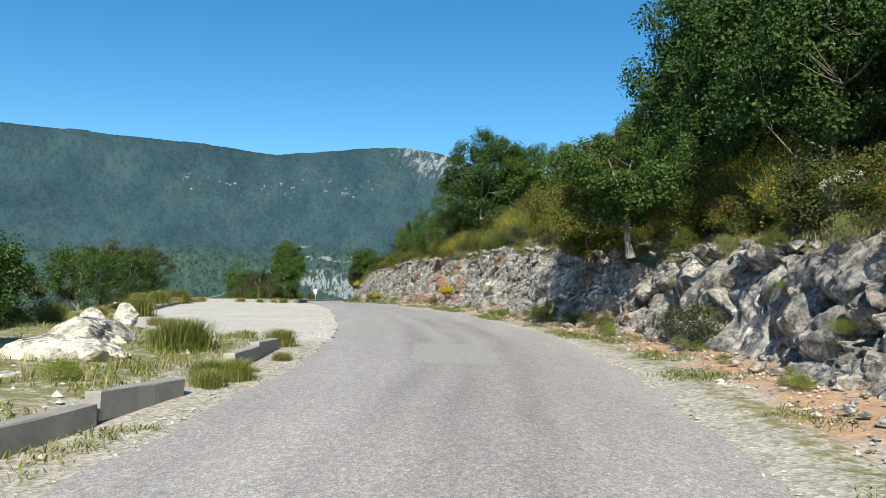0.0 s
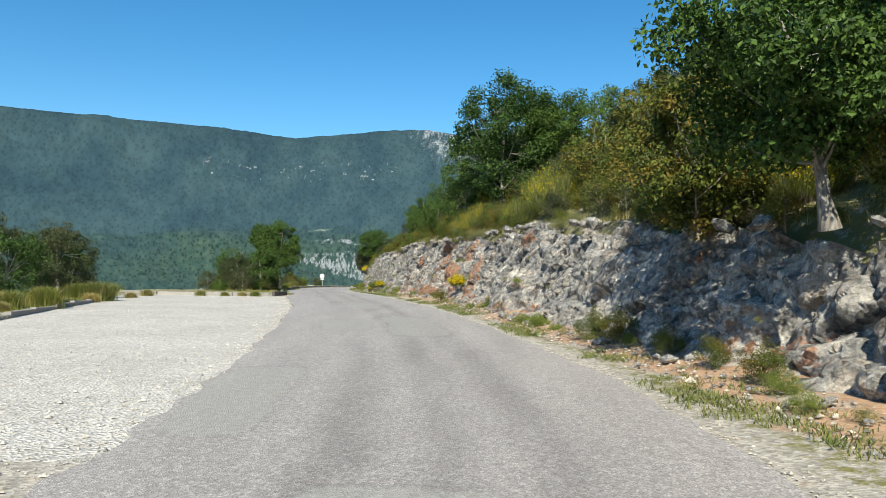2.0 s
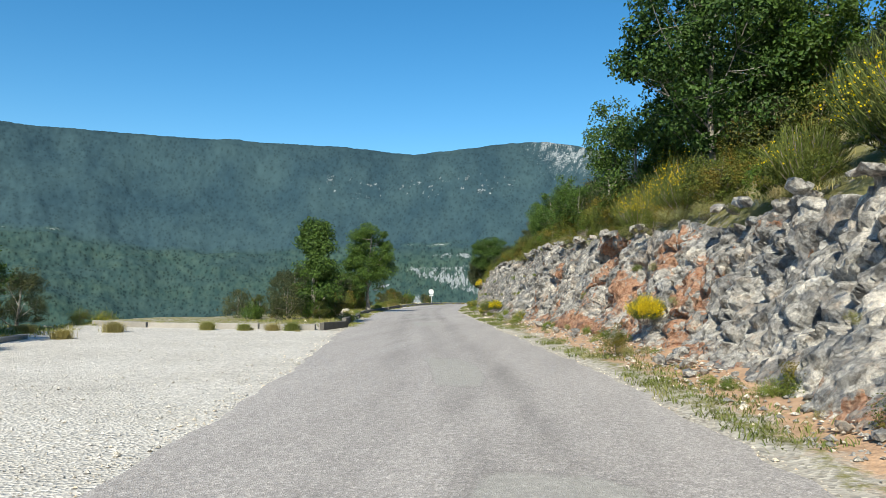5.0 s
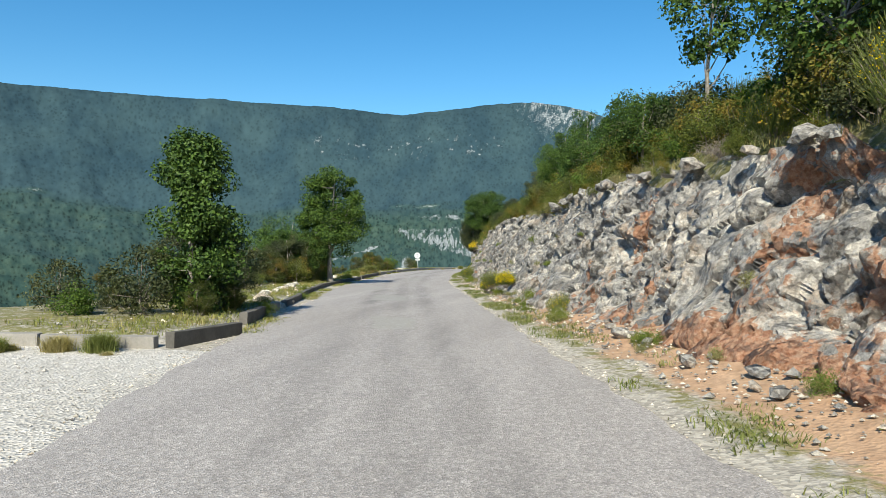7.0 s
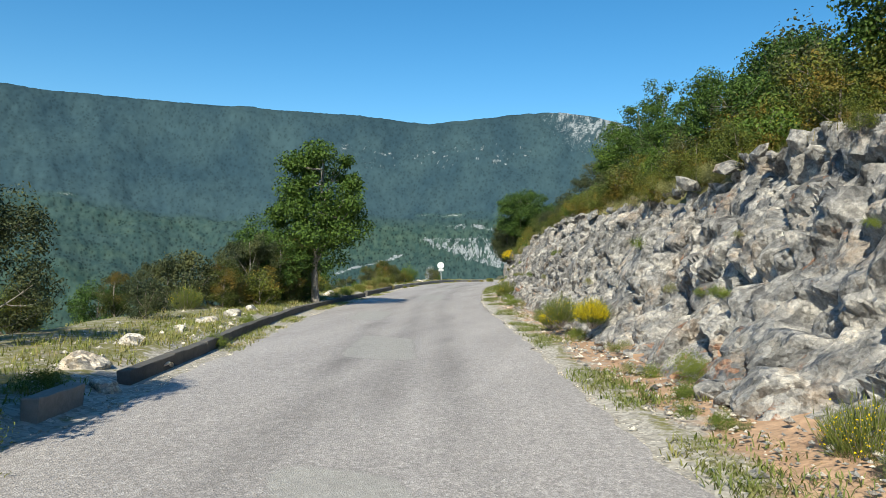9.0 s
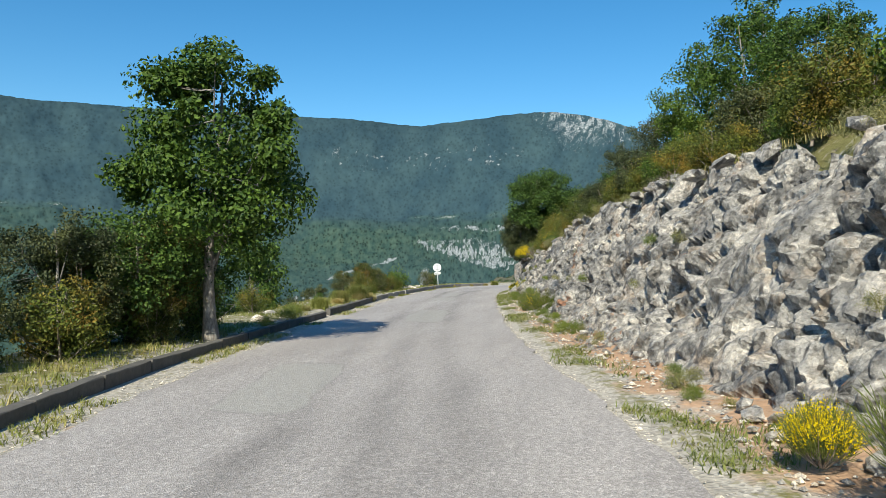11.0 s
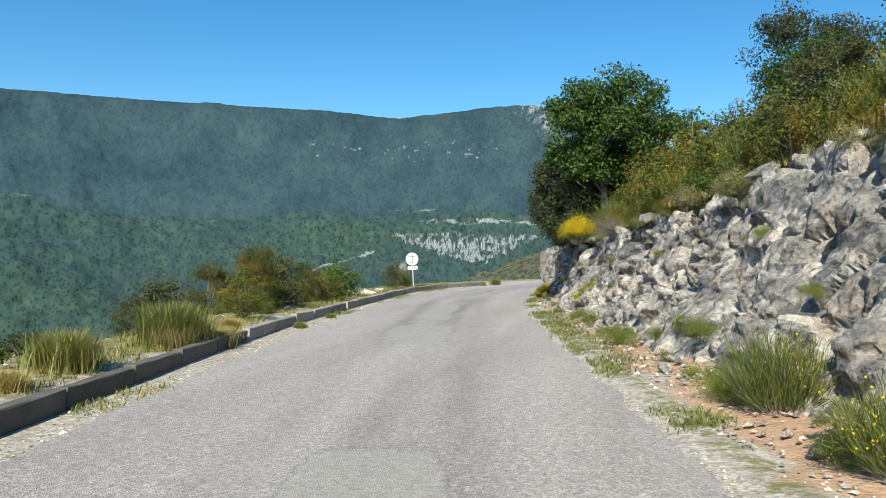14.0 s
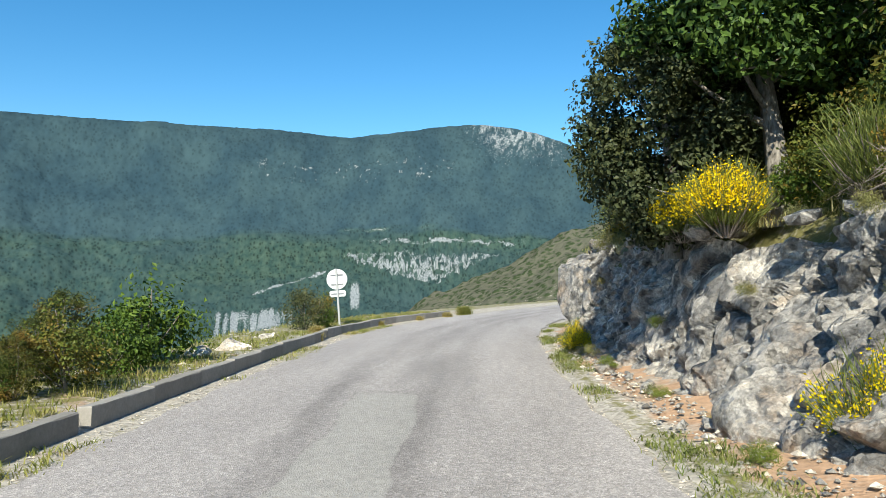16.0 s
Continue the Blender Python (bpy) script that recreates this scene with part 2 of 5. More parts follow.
def asphalt_material(name, light, dark, chips, patch):
    m, nd, lk, b = material(name, 0.85, 0.35)
    p = place(nd)
    mp = nd.new("ShaderNodeMapping")
    mp.inputs["Scale"].default_value = (1.6, 0.22, 1.0)
    lk.new(p, mp.inputs["Vector"])
    big = n_noise(nd, lk, 0.5, 5, mp.outputs[0], 0.6)
    col = n_mix(nd, lk, n_ramp(nd, lk, big, (0.32, 0.0), (0.68, 1.0)), dark, light)
    tr = n_attr(nd, "track")
    streak = n_noise(nd, lk, 1.1, 3, mp.outputs[0])
    col = n_mix(nd, lk, n_math(nd, lk, "MULTIPLY", tr, n_ramp(nd, lk, streak, (0.3, 0.25), (0.7, 1.0))), col, tuple(c * 0.60 for c in dark))
    # repairs: smoother and greyer, with a worn dark rim
    ragged = n_math(nd, lk, "ADD", n_attr(nd, "patch"), n_math(nd, lk, "MULTIPLY", n_math(nd, lk, "SUBTRACT", n_noise(nd, lk, 5.0, 5, p, 0.7), 0.5), 0.55))
    inside = n_ramp(nd, lk, ragged, (0.42, 0.0), (0.60, 0.75))
    col = n_mix(nd, lk, n_ramp(nd, lk, ragged, (0.36, 0.0), (0.45, 0.35), (0.58, 0.0)), col, tuple(c * 0.55 for c in dark))
    col = n_mix(nd, lk, inside, col, patch)
    v, w = n_voro(nd, lk, 75.0, p), n_voro(nd, lk, 34.0, p)
    chip = n_mix(nd, lk, 1.0, n_ramp(nd, lk, v.outputs["Color"], (0.15, 0.55), (0.55, 0.95), (0.85, 1.4)), n_ramp(nd, lk, w.outputs["Color"], (0.2, 0.82), (0.6, 1.0), (0.9, 1.25)), "MULTIPLY")
    few = n_math(nd, lk, "MULTIPLY", n_math(nd, lk, "SUBTRACT", 1.0, n_math(nd, lk, "MULTIPLY", inside, 0.8)), chips)
    col = n_mix(nd, lk, few, col, chip, "MULTIPLY")
    grit = n_noise(nd, lk, 14.0, 4, p, 0.75)
    col = n_mix(nd, lk, 0.55, col, n_ramp(nd, lk, grit, (0.3, 0.65), (0.7, 1.3)), "MULTIPLY")
    lk.new(col, b.inputs["Base Color"])
    h = n_math(nd, lk, "ADD", v.outputs["Distance"], n_math(nd, lk, "MULTIPLY", grit, 1.5))
    n_bump(nd, lk, b, h, 0.55, 0.012)
    return m


M_ASPHALT = asphalt_material("worn_asphalt", (0.425, 0.394, 0.378), (0.335, 0.31, 0.298), 0.65, (0.34, 0.328, 0.305))


def gravel_material(name, pale, dim, scale=28.0):
    m, nd, lk, b = material(name, 0.95, 0.2)
    p = place(nd)
    v = n_voro(nd, lk, scale, p)
    col = n_mix(nd, lk, n_ramp(nd, lk, n_noise(nd, lk, 0.5, 6, p, 0.65), (0.3, 0.0), (0.7, 1.0)), dim, pale)
    col = n_mix(nd, lk, 0.6, col, n_ramp(nd, lk, v.outputs["Color"], (0.1, 0.55), (0.6, 1.0), (0.95, 1.35)), "MULTIPLY")
    fine = n_noise(nd, lk, 9.0, 5, p, 0.7)
    col = n_mix(nd, lk, 0.5, col, n_ramp(nd, lk, fine, (0.3, 0.6), (0.7, 1.3)), "MULTIPLY")
    lk.new(col, b.inputs["Base Color"])
    n_bump(nd, lk, b, n_math(nd, lk, "ADD", v.outputs["Distance"], fine), 0.7, 0.03)
    return m


M_GRAVEL = gravel_material("white_gravel", (0.62, 0.59, 0.55), (0.50, 0.47, 0.43))


def ground_material():
    """Verge: pale gravel, red earth and dry grass, by the masks of the mesh."""
    m, nd, lk, b = material("verge_earth", 0.95, 0.15)
    p = place(nd)
    v = n_voro(nd, lk, 22.0, p)
    fine = n_noise(nd, lk, 6.0, 6, p, 0.7)
    mid = n_noise(nd, lk, 1.1, 5, p, 0.65)
    gravel = n_mix(nd, lk, 0.75, (0.42, 0.388, 0.34), n_ramp(nd, lk, v.outputs["Color"], (0.1, 0.5), (0.6, 1.0), (0.95, 1.4)), "MULTIPLY")
    earth = n_mix(nd, lk, mid, (0.36, 0.20, 0.115), (0.50, 0.36, 0.25))
    earth = n_mix(nd, lk, 0.6, earth, n_ramp(nd, lk, fine, (0.3, 0.55), (0.7, 1.45)), "MULTIPLY")
    grass = n_mix(nd, lk, fine, (0.11, 0.125, 0.04), (0.25, 0.22, 0.10))
    red = n_math(nd, lk, "ADD", n_attr(nd, "red"), n_math(nd, lk, "MULTIPLY", n_math(nd, lk, "SUBTRACT", mid, 0.5), 1.6))
    col = n_mix(nd, lk, n_ramp(nd, lk, red, (0.3, 0.0), (0.55, 1.0)), gravel, earth)
    gr = n_math(nd, lk, "ADD", n_attr(nd, "grass"), n_math(nd, lk, "MULTIPLY", n_math(nd, lk, "SUBTRACT", fine, 0.5), 1.4))
    col = n_mix(nd, lk, n_ramp(nd, lk, gr, (0.4, 0.0), (0.62, 1.0)), col, grass)
    lk.new(col, b.inputs["Base Color"])
    n_bump(nd, lk, b, n_math(nd, lk, "ADD", v.outputs["Distance"], n_math(nd, lk, "MULTIPLY", fine, 2.0)), 0.5, 0.022)
    return m


M_VERGE = ground_material()


def n_facets(nodes, links, scale, coord):
    """Broken faces: a height that tilts its own way in each cell, and the cell's own random value."""
    v = n_voro(nodes, links, scale, coord)
    out = []
    for op, a, b in (("SUBTRACT", coord, v.outputs["Position"]), ("SUBTRACT", v.outputs["Color"], (0.5, 0.5, 0.5))):
        x = nodes.new("ShaderNodeVectorMath")
        x.operation = op
        for val, sock in ((a, x.inputs[0]), (b, x.inputs[1])):
            if isinstance(val, tuple):
                sock.default_value = val
            else:
                links.new(val, sock)
        out.append(x.outputs[0])
    x = nodes.new("ShaderNodeVectorMath")
    x.operation = "DOT_PRODUCT"
    links.new(out[0], x.inputs[0])
    links.new(out[1], x.inputs[1])
    rgb = nodes.new("ShaderNodeSeparateColor")
    links.new(v.outputs["Color"], rgb.inputs[0])
    return x.outputs["Value"], rgb.outputs[0]


def rock_material(name, pale, grey, dark):
    """Limestone: broken faces in grey and white, ochre stains, red earth by the mask of the mesh."""
    m, nd, lk, b = material(name, 0.9, 0.2)
    p = place(nd)
    mp = nd.new("ShaderNodeMapping")
    mp.vector_type = "TEXTURE"
    mp.inputs["Rotation"].default_value, mp.inputs["Scale"].default_value = (-0.85, 0.0, 0.0), (1.0, 1.35, 0.8)
    lk.new(p, mp.inputs["Vector"])
    q = mp.outputs[0]
    shift = n_noise(nd, lk, 3.0, 4, p, 0.6)
    wob = nd.new("ShaderNodeVectorMath")
    wob.operation = "ADD"
    sh = nd.new("ShaderNodeCombineXYZ")
    k = n_math(nd, lk, "MULTIPLY", n_math(nd, lk, "SUBTRACT", shift, 0.5), 0.05)
    for i in range(3):
        lk.new(k, sh.inputs[i])
    lk.new(q, wob.inputs[0])
    lk.new(sh.outputs[0], wob.inputs[1])
    q = wob.outputs[0]
    big = n_noise(nd, lk, 0.6, 6, p, 0.7)
    mid = n_noise(nd, lk, 2.6, 8, p, 0.75)
    fine = n_noise(nd, lk, 13.0, 6, p, 0.75)
    grit = n_noise(nd, lk, 42.0, 4, p, 0.7)
    t1, r1 = n_facets(nd, lk, 3.6, q)
    t2, r2 = n_facets(nd, lk, 9.0, q)
    t3, r3 = n_facets(nd, lk, 21.0, q)
    col = n_mix(nd, lk, n_ramp(nd, lk, big, (0.36, 0.0), (0.62, 1.0)), grey, pale)
    for r, k in ((r1, 0.5), (r2, 0.55), (r3, 0.45)):
        col = n_mix(nd, lk, k, col, n_ramp(nd, lk, r, (0.0, (0.50, 0.51, 0.53)), (0.5, 1.0), (1.0, (1.55, 1.50, 1.42))), "MULTIPLY")
    col = n_mix(nd, lk, n_ramp(nd, lk, mid, (0.52, 0.0), (0.64, 0.8)), col, dark)
    col = n_mix(nd, lk, 1.0, col, n_ramp(nd, lk, n_math(nd, lk, "ADD", n_attr(nd, "tone"), 0.5), (0.2, (0.58, 0.59, 0.61)), (0.5, 1.0), (0.8, (1.45, 1.41, 1.35))), "MULTIPLY")
    ochre = n_noise(nd, lk, 1.5, 6, p, 0.7)
    col = n_mix(nd, lk, n_ramp(nd, lk, ochre, (0.53, 0.0), (0.66, 0.6)), col, tuple(a * f for a, f in zip(pale, (1.05, 0.84, 0.66))))
    col = n_mix(nd, lk, 0.75, col, n_ramp(nd, lk, fine, (0.3, 0.5), (0.7, 1.5)), "MULTIPLY")
    col = n_mix(nd, lk, 0.5, col, n_ramp(nd, lk, grit, (0.3, 0.6), (0.7, 1.4)), "MULTIPLY")
    red = n_math(nd, lk, "ADD", n_attr(nd, "red"), n_math(nd, lk, "MULTIPLY", n_math(nd, lk, "SUBTRACT", mid, 0.5), 1.2))
    red = n_math(nd, lk, "ADD", red, n_math(nd, lk, "MULTIPLY", n_math(nd, lk, "SUBTRACT", r2, 0.5), 0.30))
    earth = n_mix(nd, lk, n_ramp(nd, lk, fine, (0.35, 0.0), (0.65, 1.0)), (0.26, 0.10, 0.052), (0.48, 0.30, 0.20))
    col = n_mix(nd, lk, n_ramp(nd, lk, red, (0.48, 0.0), (0.60, 0.92)), col, earth)
    lk.new(col, b.inputs["Base Color"])
    h = n_math(nd, lk, "ADD", n_math(nd, lk, "MULTIPLY", t1, 1.5), n_math(nd, lk, "MULTIPLY", r1, 0.05))
    h = n_math(nd, lk, "ADD", h, n_math(nd, lk, "MULTIPLY", t2, 1.5))
    h = n_math(nd, lk, "ADD", h, n_math(nd, lk, "MULTIPLY", r2, 0.05))
    h = n_math(nd, lk, "ADD", h, n_math(nd, lk, "MULTIPLY", t3, 1.4))
    h = n_math(nd, lk, "ADD", h, n_math(nd, lk, "MULTIPLY", r3, 0.018))
    h = n_math(nd, lk, "ADD", h, n_math(nd, lk, "MULTIPLY", fine, 0.05))
    h = n_math(nd, lk, "ADD", h, n_math(nd, lk, "MULTIPLY", grit, 0.012))
    n_bump(nd, lk, b, h, 0.9, 1.0)
    return m


M_ROCK = rock_material("grey_limestone", (0.43, 0.415, 0.395), (0.28, 0.277, 0.273), (0.13, 0.127, 0.124))
M_BOULDER = rock_material("pale_limestone", (0.70, 0.65, 0.57), (0.62, 0.58, 0.52), (0.46, 0.42, 0.37))


def concrete_material(name, a, c):
    m, nd, lk, b = material(name, 0.9, 0.2)
    p = place(nd)
    oi = nd.new("ShaderNodeObjectInfo").outputs["Random"]
    col = n_mix(nd, lk, n_noise(nd, lk, 3.0, 6, p, 0.7), a, c)
    col = n_mix(nd, lk, 0.5, col, n_ramp(nd, lk, n_noise(nd, lk, 22.0, 5, p, 0.7), (0.3, 0.7), (0.7, 1.2)), "MULTIPLY")
    col = n_mix(nd, lk, 1.0, col, n_ramp(nd, lk, oi, (0.0, 0.8), (1.0, 1.1)), "MULTIPLY")
    lk.new(col, b.inputs["Base Color"])
    n_bump(nd, lk, b, n_noise(nd, lk, 30.0, 5, p, 0.7), 0.4, 0.01)
    return m


M_CONCRETE = concrete_material("weathered_concrete", (0.22, 0.208, 0.19), (0.40, 0.38, 0.35))
# darker copy of the same concrete: shade on road-facing kerbs put into its colour
M_CONCRETE_SHADED = concrete_material("shaded_concrete", (0.06, 0.056, 0.05), (0.19, 0.18, 0.165))


def leaf_material(name, a, c, warm=None, through=0.24, gloss=0.22):
    """Leaves: each island of the crown its own shade, each plant its own tone."""
    m, nd, lk, b = material(name, 0.55, gloss)
    geo = nd.new("ShaderNodeNewGeometry")
    oi = nd.new("ShaderNodeObjectInfo").outputs["Random"]
    col = n_mix(nd, lk, geo.outputs["Random Per Island"], a, c)
    if warm:
        col = n_mix(nd, lk, n_ramp(nd, lk, n_noise(nd, lk, 1.6, 3, geo.outputs["Position"]), (0.5, 0.0), (0.68, 0.8)), col, warm)
    col = n_mix(nd, lk, 1.0, col, n_ramp(nd, lk, oi, (0.0, (0.78, 0.82, 0.8)), (1.0, (1.2, 1.12, 1.0))), "MULTIPLY")
    lk.new(col, b.inputs["Base Color"])
    t = nd.new("ShaderNodeBsdfTranslucent")
    lk.new(n_mix(nd, lk, 1.0, col, (1.3, 1.35, 0.5), "MULTIPLY"), t.inputs[0])
    mx = nd.new("ShaderNodeMixShader")
    mx.inputs[0].default_value = through
    lk.new(b.outputs[0], mx.inputs[1])
    lk.new(t.outputs[0], mx.inputs[2])
    lk.new(mx.outputs[0], nd["Material Output"].inputs[0])
    return m


M_OAK = leaf_material("oak_leaves", (0.012, 0.036, 0.009), (0.082, 0.148, 0.030), None, 0.12)
M_OAK_LIGHT = leaf_material("young_oak_leaves", (0.022, 0.055, 0.010), (0.115, 0.185, 0.030), None, 0.14)
M_EVER = leaf_material("holm_oak_leaves", (0.013, 0.025, 0.009), (0.085, 0.10, 0.048), (0.11, 0.12, 0.045), 0.10)
M_JUNIPER = leaf_material("juniper_needles", (0.015, 0.030, 0.008), (0.09, 0.11, 0.026), (0.19, 0.12, 0.03), 0.10)
M_BOX = leaf_material("box_leaves", (0.022, 0.044, 0.008), (0.14, 0.165, 0.032), (0.24, 0.15, 0.03), 0.12)
M_BROOM = leaf_material("broom_stems", (0.08, 0.11, 0.03), (0.17, 0.20, 0.06))
M_FLOWER = leaf_material("broom_flowers", (0.68, 0.50, 0.01), (0.85, 0.70, 0.03), None, 0.3, 0.1)
M_GRASS = leaf_material("green_grass", (0.12, 0.16, 0.042), (0.27, 0.28, 0.092), (0.34, 0.30, 0.135))
M_DRY = leaf_material("dry_grass", (0.27, 0.23, 0.10), (0.45, 0.39, 0.20))
M_HERB = leaf_material("grey_herbs", (0.13, 0.15, 0.06), (0.26, 0.26, 0.13), (0.30, 0.24, 0.14))
M_CUSHION = leaf_material("green_cushion", (0.10, 0.15, 0.03), (0.20, 0.24, 0.06))


def bark_material(name, a, c):
    m, nd, lk, b = material(name, 0.9, 0.15)
    p = place(nd)
    mp = nd.new("ShaderNodeMapping")
    mp.inputs["Scale"].default_value = (1, 1, 0.3)
    lk.new(p, mp.inputs["Vector"])
    f = n_noise(nd, lk, 26.0, 6, mp.outputs[0], 0.7)
    lk.new(n_mix(nd, lk, n_ramp(nd, lk, f, (0.35, 0.0), (0.65, 1.0)), a, c), b.inputs["Base Color"])
    n_bump(nd, lk, b, f, 0.7, 0.02)
    return m


M_BARK = bark_material("oak_bark", (0.12, 0.105, 0.09), (0.34, 0.32, 0.29))
M_TWIG = bark_material("grey_twigs", (0.16, 0.13, 0.11), (0.33, 0.29, 0.26))


def paint_material(name, col, rough=0.5, metal=0.0):
    m, nd, lk, b = material(name, rough, 0.4)
    p = place(nd)
    lk.new(n_mix(nd, lk, n_noise(nd, lk, 9.0, 5, p), tuple(c * 0.86 for c in col), col), b.inputs["Base Color"])
    b.inputs["Metallic"].default_value = metal
    return m


M_PLATE = paint_material("bare_sign_plate", (0.72, 0.74, 0.76), 0.45)
M_RAIL = paint_material("galvanised_rail", (0.26, 0.28, 0.30), 0.5, 0.3)
M_POST = paint_material("galvanised_post", (0.55, 0.57, 0.58), 0.45, 0.3)


def land_material():
    """Wooded far land: dark woods, paler scrub dotted with bushes, bare limestone, by the masks of the mesh, with blue
    distance haze put into their colours. Its grain runs out along the lie of the land.
    """
    m, nd, lk, b = material("hazed_woodland", 1.0, 0.0)
    co = nd.new("ShaderNodeCombineXYZ")
    lk.new(n_attr(nd, "bearing"), co.inputs[0])
    lk.new(n_attr(nd, "rise"), co.inputs[1])
    p = co.outputs[0]
    big = n_noise(nd, lk, 0.35, 5, p, 0.55)
    patch = n_noise(nd, lk, 1.6, 6, p, 0.65)
    grain = n_noise(nd, lk, 9.0, 5, p, 0.75)
    bush = n_voro(nd, lk, 4.2, p)
    sc = n_attr(nd, "scrub")
    # blue cast of woods, scrub and stone: distance haze painted into the base colour
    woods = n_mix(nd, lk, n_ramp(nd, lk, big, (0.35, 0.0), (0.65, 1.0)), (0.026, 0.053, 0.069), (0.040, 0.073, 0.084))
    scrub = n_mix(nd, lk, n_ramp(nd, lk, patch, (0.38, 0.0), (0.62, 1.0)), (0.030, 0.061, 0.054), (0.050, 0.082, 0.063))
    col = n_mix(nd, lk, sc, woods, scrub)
    spots = n_math(nd, lk, "ADD", bush.outputs["Distance"], n_math(nd, lk, "MULTIPLY", grain, 0.45))
    dots = n_ramp(nd, lk, n_math(nd, lk, "MULTIPLY", spots, 0.8), (0.34, 0.42), (0.46, 1.0), (0.75, 1.28))
    col = n_mix(nd, lk, n_math(nd, lk, "ADD", 0.32, n_math(nd, lk, "MULTIPLY", sc, 0.45)), col, dots, "MULTIPLY")
    col = n_mix(nd, lk, 0.45, col, n_ramp(nd, lk, patch, (0.35, 0.78), (0.65, 1.22)), "MULTIPLY")
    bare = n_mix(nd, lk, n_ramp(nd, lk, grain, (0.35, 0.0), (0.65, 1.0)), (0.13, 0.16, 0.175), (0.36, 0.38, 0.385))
    # this mask also brings in the painted haze on the summit's flank
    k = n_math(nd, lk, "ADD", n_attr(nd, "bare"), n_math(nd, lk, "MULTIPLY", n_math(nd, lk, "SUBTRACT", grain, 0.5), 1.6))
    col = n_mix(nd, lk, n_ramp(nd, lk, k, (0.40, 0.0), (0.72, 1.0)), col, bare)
    lk.new(col, b.inputs["Base Color"])
    return m


M_LAND = land_material()


# ---------------- far land ----------------
ridge = table((-180, 5), (-60, 6), (-20, 6.8), (-9, 7.9), (-5.5, 9.45), (-3.5, 10.55), (-1.5, 11.3), (0.3, 11.7), (2.7, 12.0), (5, 11.85), (6.5, 11.68), (10.7, 11.2), (12.8, 10.93),
              (16, 11.2), (20, 11.4), (26, 11.42), (31, 11.42), (37, 11.35), (42, 11.25), (60, 11), (90, 9), (180, 5))
lift = table((40, -22), (150, -21), (400, -14), (700, -9.0), (1100, -4.8), (1600, -1.5), (2100, 1.6), (2450, 3.4), (2560, 3.75))
CX, CY, EYE = -8.0, 55.0, 1.6


def land():
    az = np.concatenate([np.arange(-180, -30, 3.0), np.arange(-30, -12, 0.5), np.arange(-12, 48, 0.11), np.arange(48, 181, 3.0)])
    r = np.concatenate([[0.4, 12.0, 24.0], np.geomspace(36, 700, 46)[:-1], np.linspace(700, 2560, 95)[:-1], np.linspace(2560, 3900, 62), [4200, 4500]])
    A, R = np.meshgrid(az, r, indexing="ij")
    a, q = A.ravel(), R.ravel()
    el = np.interp(q, np.linspace(40, 2560, 400), lift(np.linspace(40, 2560, 400)))
    up = np.clip((q - 2560) / (3700 - 2560), 0, 1)
    el = np.where(q > 2560, 3.75 + (ridge(a) - 3.75) * np.sin(up * math.pi / 2), el)
    x, y = CX - q * np.sin(np.radians(a)), CY + q * np.cos(np.radians(a))
    z = EYE + q * np.tan(np.radians(el))
    z = np.where(q < 36, EYE + 36 * math.tan(math.radians(-22)), z)
    z = np.where(q > 3905, z - (q - 3900) * 0.4, z)
    p = np.stack([x, y, 0 * x], 1)
    far = np.clip((q - 60) / 500, 0, 1)
    # folds running down the slopes, and the crowns of the woods
    g = fbm(np.stack([a * 0.16, q * 0.0011, 0 * a], 1), 5, 3)
    z = z + far * g * q * 0.016 * np.clip((3800 - q) / 500, 0, 1) * np.clip((q - 300) / 600, 0, 1)
    z = z + far * (fbm(p * 0.012, 3, 8) * 5 + fbm(p * 0.06, 2, 9) * 3.5)
    # the gorge with its pale walls
    gorge = np.exp(-((a - 6.2) / 7.6) ** 2)
    band = np.exp(-((el - 1.6) / 1.6) ** 2)
    f1, f2, own, _ = cells(np.stack([a * 4.2, el * 6.5, 0 * a], 1), 5)
    z = z + gorge * band * (own - 0.5) * 17
    z = z - gorge * np.exp(-((el + 1.2) / 0.8) ** 2) * 14
    scrub = np.clip((3.9 - el) / 0.35, 0, 1) * np.clip(0.75 + 0.5 * fbm(p * 0.004, 4, 21), 0, 1)
    strip = np.exp(-((el - 4.0 - 0.12 * np.sin(a * 0.9)) / 0.10) ** 2) * np.clip((a - 5) / 4, 0, 1) * np.clip(fbm(np.stack([a * 0.25, el * 2, 0 * a], 1), 3, 14) * 2.4 - 0.05, 0, 1)
    def streaks(ka, ke, seed, slant=0.0):
        return fbm(np.stack([a * ka + slant * el, el * ke, 0 * a], 1), 4, seed)

    # bare summit, thinning out down its near flank
    top = np.clip((el - 8.4) / 2.6, 0, 1) * np.exp(-((a - 0.2 + (11.5 - el) * 0.55) / 3.6) ** 4)
    top = np.clip(top * (0.36 + 0.55 * streaks(6.0, 3.6, 51, 1.5)), 0, 1)
    # scattered outcrops in the woods below the ridge
    zone = np.exp(-((el - 8.3) / 1.1) ** 2) * np.clip((22 - a) / 3, 0, 1) * np.clip((a - 3.5) / 2, 0, 1)
    speck = zone * np.clip(streaks(3.2, 5.5, 36, 1.2) * 2.0 - 0.46, 0, 0.8)
    # the gorge: two broken rims, pale walls narrowing downward, a pillar, and the nearer cliffs
    foot = np.interp(a, [0, 1, 3, 5, 6, 8, 10, 12, 14], [2.6, 2.2, 1.4, 0.6, -0.1, 0.0, 0.6, 1.5, 2.4])
    inside = np.clip((el - foot) / 0.25, 0, 1) * np.clip((2.35 - el) / 0.15, 0, 1)
    walls = inside * np.clip(0.52 + 0.6 * streaks(5.0, 6.0, 19) + 0.55 * streaks(9.0, 2.2, 20), 0, 1)
